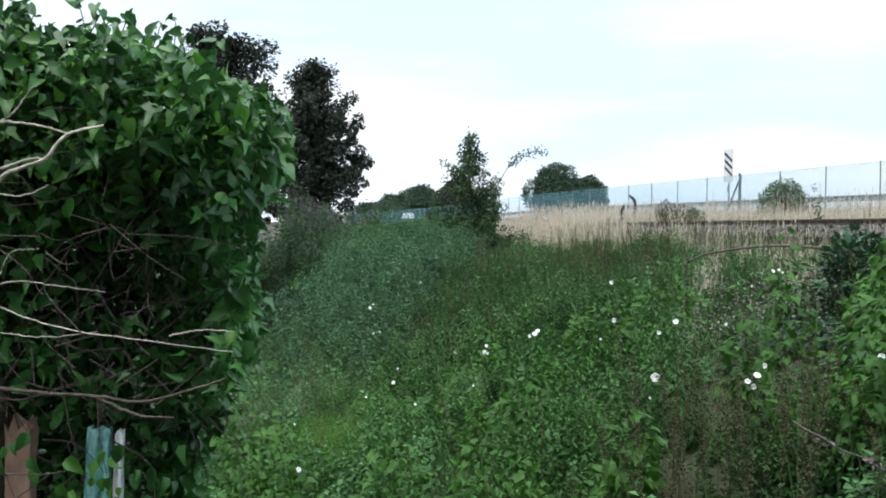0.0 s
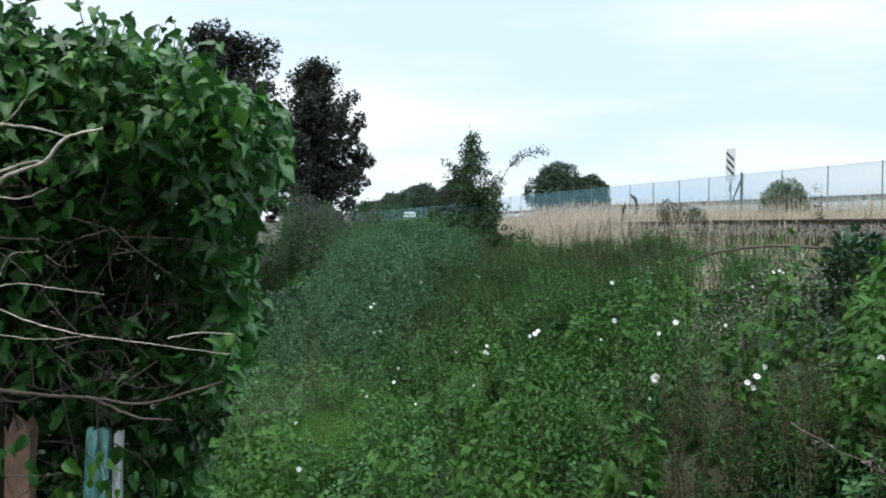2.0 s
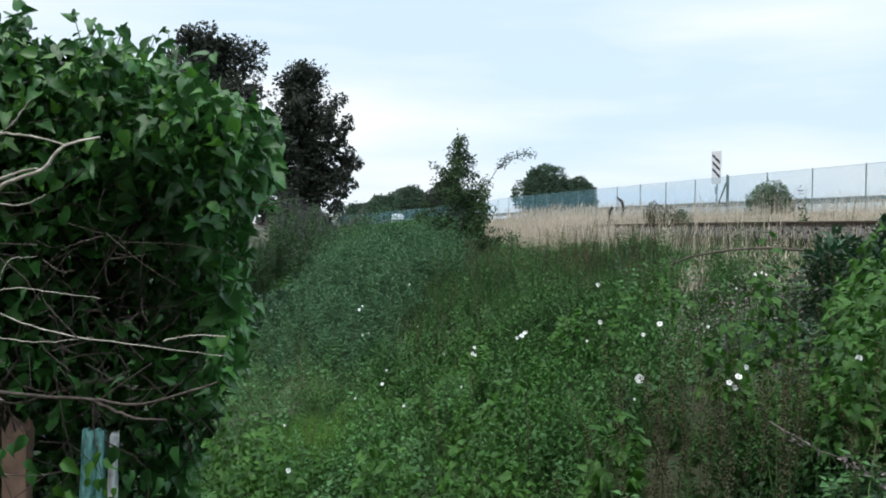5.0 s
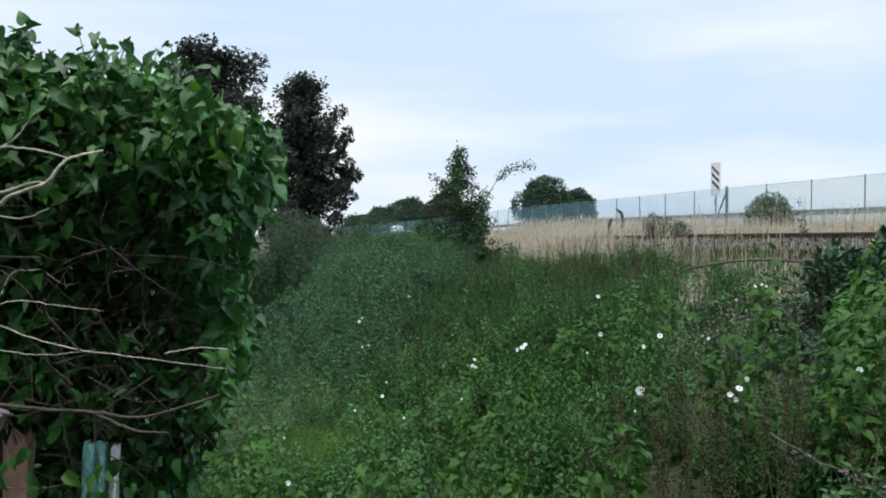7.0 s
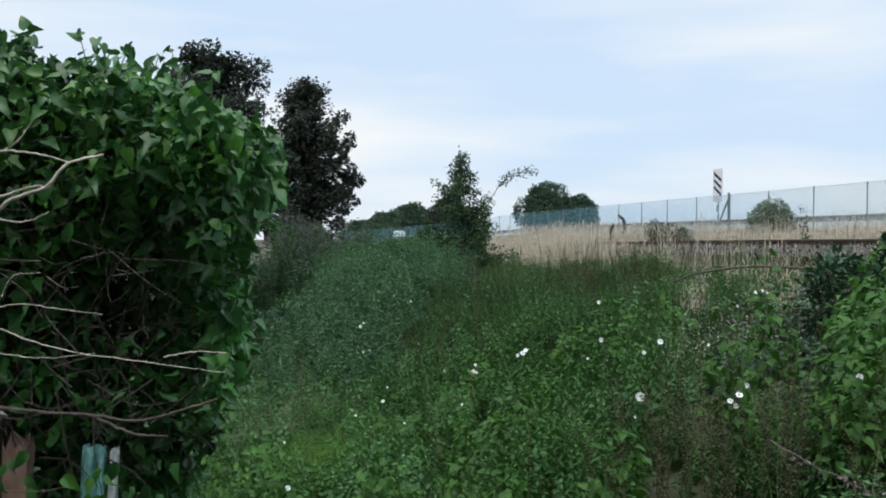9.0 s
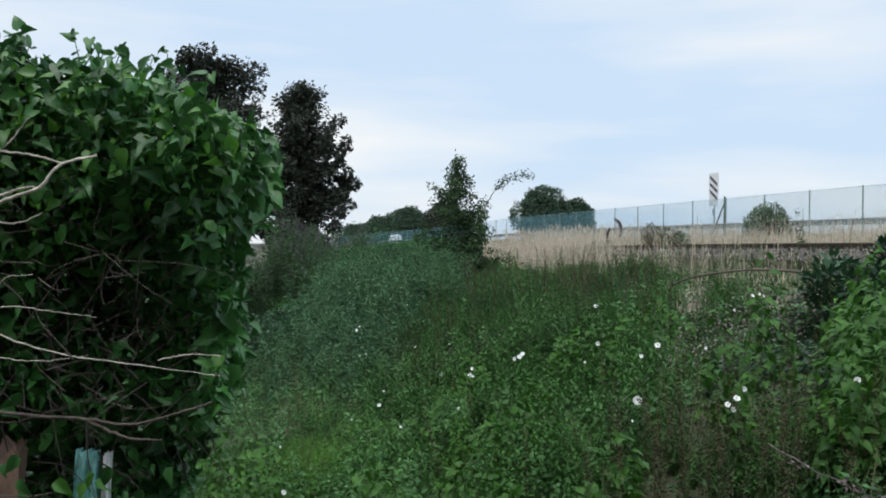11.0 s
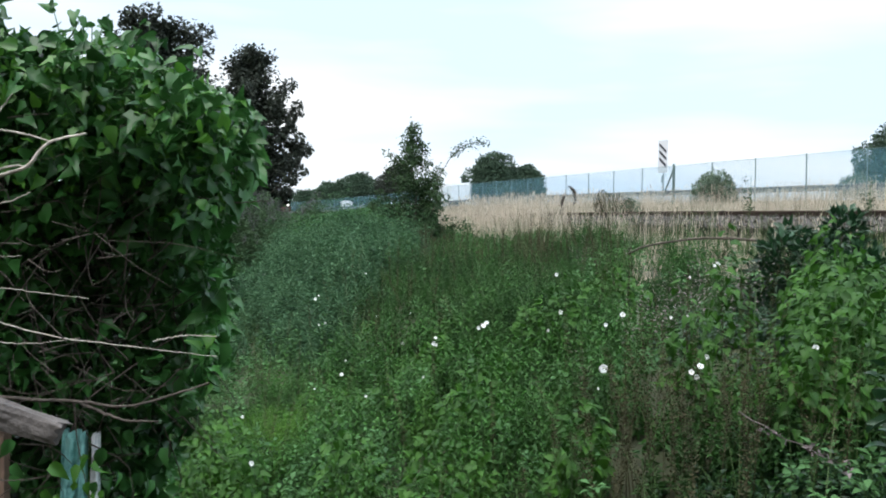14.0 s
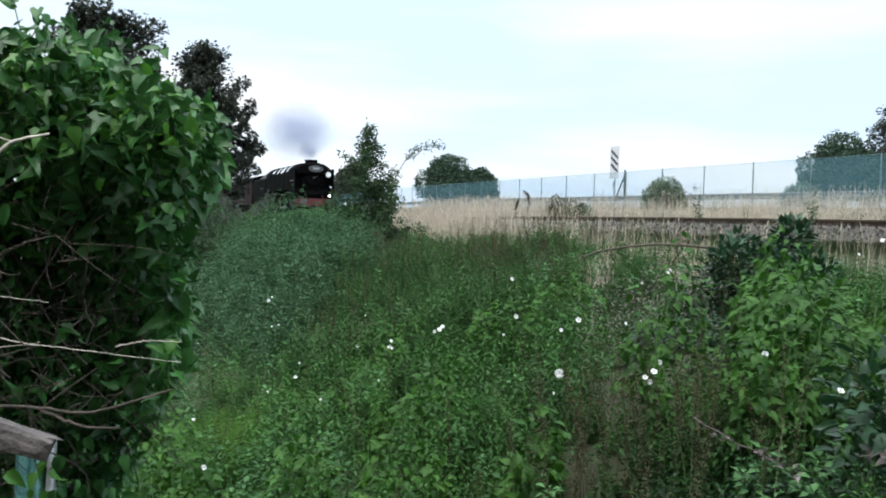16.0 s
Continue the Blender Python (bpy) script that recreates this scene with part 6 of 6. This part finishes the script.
# ---- vehicles on the road: x forward ----
def make_lorry():
    root = empty("box_lorry")
    tagged(root, "large white box lorry driving along the road", "lorry")
    part("cargo_box", boxed(-10.6, -2.1, -1.25, 1.25, 0.95, 3.2, 0.06), LORRY_WHITE, root)
    cab = part("cab", loft([(-1.9, section(1.2, 0.55, 2.2, 2.95)), (-0.7, section(1.2, 0.55, 2.1, 2.85)), (-0.15, section(1.18, 0.55, 1.5, 2.15)), (0.0, section(1.15, 0.6, 1.2, 1.45))]), LORRY_WHITE, root)
    part("windscreen", loft([(-0.66, [(-1.02, 1.6), (-1.02, 2.62), (1.02, 2.62), (1.02, 1.6)]), (-0.02, [(-1.05, 1.5), (-1.05, 1.56), (1.05, 1.56), (1.05, 1.5)])]), LORRY_DARK, cab, "dark windscreen")
    for sy in (-1, 1):
        part("side_window", boxed(-1.4, -0.7, sy * 1.2 - 0.012, sy * 1.2 + 0.012, 1.45, 2.1, 0.005), LORRY_DARK, cab, "dark side window")
        bm = boxed(-0.35, -0.2, sy * 1.45 - 0.1, sy * 1.45 + 0.1, 1.7, 2.2, 0.03)
        rod(bm, (-0.3, sy * 1.15, 2.3), (-0.28, sy * 1.45, 2.2), 0.02, seg=6)
        part("mirror", bm, SIGN_BLACK, cab, "black wing mirror")
        part("side_skirt", boxed(-9.0, -3.2, sy * 1.2 - 0.02, sy * 1.2 + 0.02, 0.45, 0.95), LORRY_WHITE, root)
        part("headlight", boxed(-0.06, 0.02, sy * 0.85 - 0.15, sy * 0.85 + 0.15, 0.75, 0.95, 0.02), DISC_WHITE, cab)
        for x in (-1.3, -8.3):
            w = part("wheel", rod(bmesh.new(), (0, -0.15, 0), (0, 0.15, 0), 0.48, seg=22), TYRE, root)
            w.matrix_basis = pose(x, sy * 1.05, 0.48)
            part("rim", rod(bmesh.new(), (0, -0.16, 0), (0, 0.16, 0), 0.27, seg=16), GALV, w, "grey steel rim")
    part("chassis", boxed(-10.4, -0.5, -0.45, 0.45, 0.6, 0.95), SIGN_BLACK, root)
    return root


def make_van():
    x, y = plan(-118, -20.0)
    root = empty("white_van", pose(x, y, 2.18 + float(road_dip(-116)), 0, 0, HEADING + 180))
    tagged(root, "small white van standing far along the road", "van")
    part("body", loft([(-4.8, section(0.95, 0.4, 1.6, 2.1)), (-1.6, section(0.95, 0.4, 1.6, 2.1)), (-0.9, section(0.93, 0.4, 1.05, 1.25)), (0, section(0.85, 0.45, 0.8, 0.95))]), LORRY_WHITE, root)
    part("windscreen", loft([(-1.62, [(-0.75, 1.25), (-0.75, 1.9), (0.75, 1.9), (0.75, 1.25)]), (-0.92, [(-0.8, 1.2), (-0.8, 1.24), (0.8, 1.24), (0.8, 1.2)])]), LORRY_DARK, root)
    for sy in (-1, 1):
        for xx in (-0.9, -3.8):
            w = part("wheel", rod(bmesh.new(), (0, -0.1, 0), (0, 0.1, 0), 0.33, seg=18), TYRE, root)
            w.matrix_basis = pose(xx, sy * 0.86, 0.33)


def motions():
    # the train: front of the locomotive along the line
    S = ((0, -360.0), (13, -67.2), (14.5, -33.5), (15.0, -19.4), (15.5, -7.2), (16, 3.1))
    ts = [t for t, _ in S]

    def front(t):
        return float(np.interp(t, ts, [s for _, s in S]))

    times = [0, 4, 8, 11, 12, 13, 13.5, 14, 14.25, 14.5, 14.75, 15, 15.25, 15.5, 15.75, 16]

    def at(s, dz=0.0, q=TRACK_Q):
        x, y = plan(s, q)
        return pose(x, y, float(rail_z(s)) + dz, 0, 0, HEADING)

    walk(LOCO, [(t, at(front(t))) for t in times])
    walk(TENDER, [(t, at(front(t) - 12.7)) for t in times])
    for k, c in enumerate(COACHES):
        walk(c, [(t, at(front(t) - 20.2 - 20.2 * k)) for t in times])
    walk(SMOKE_PLUME, [(t, at(front(t) + 0.25 * (16 - t) * (t > 13), 0.0)) for t in times])
    # driving wheels roll along
    step = 0.055
    n = int(16 / step)
    for w, (x, y, z) in WHEELS:
        walk(w, [(16 * k / n, pose(x, y, z, 0, math.degrees((front(16 * k / n) + 360) / 0.94), 0)) for k in range(n + 1)])
    # the lorry goes the other way at a steady speed
    def road(t):
        s = 24.4 - 29.5 * (t - 11.55)
        x, y = plan(s, -19.0)
        return pose(x, y, 2.18 + float(road_dip(s - 5)), 0, 0, HEADING + 180)

    walk(LORRY, [(t, road(t)) for t in (0, 4, 8, 11, 12, 12.5, 13, 13.5, 14, 14.5, 15, 15.5, 16)])


make_ground()
# unseen wall added behind the camera to darken the near ivy
tagged(part("wall_unseen_shade", boxed(-7, 5, -2.3, -2.05, -0.3, 4.6), BRICK_WALL), "plain unseen wall added behind the viewer to shade the ivy", "wall", kind="structure")
make_railway()
make_road()
make_fence()
make_sign()
make_trees()
make_bank()
make_dry_grass()
make_bindweed()
make_bushes()
make_flowers()
make_ivy()
make_garden_edge()
make_van()
LOCO, WHEELS = make_locomotive()
TENDER = make_tender()
COACHES = [make_coach()]
COACHES += [copy_thing(COACHES[0], pose(0, 0, 0)) for k in range(3)]
SMOKE_PLUME = make_smoke()
LORRY = make_lorry()
motions()
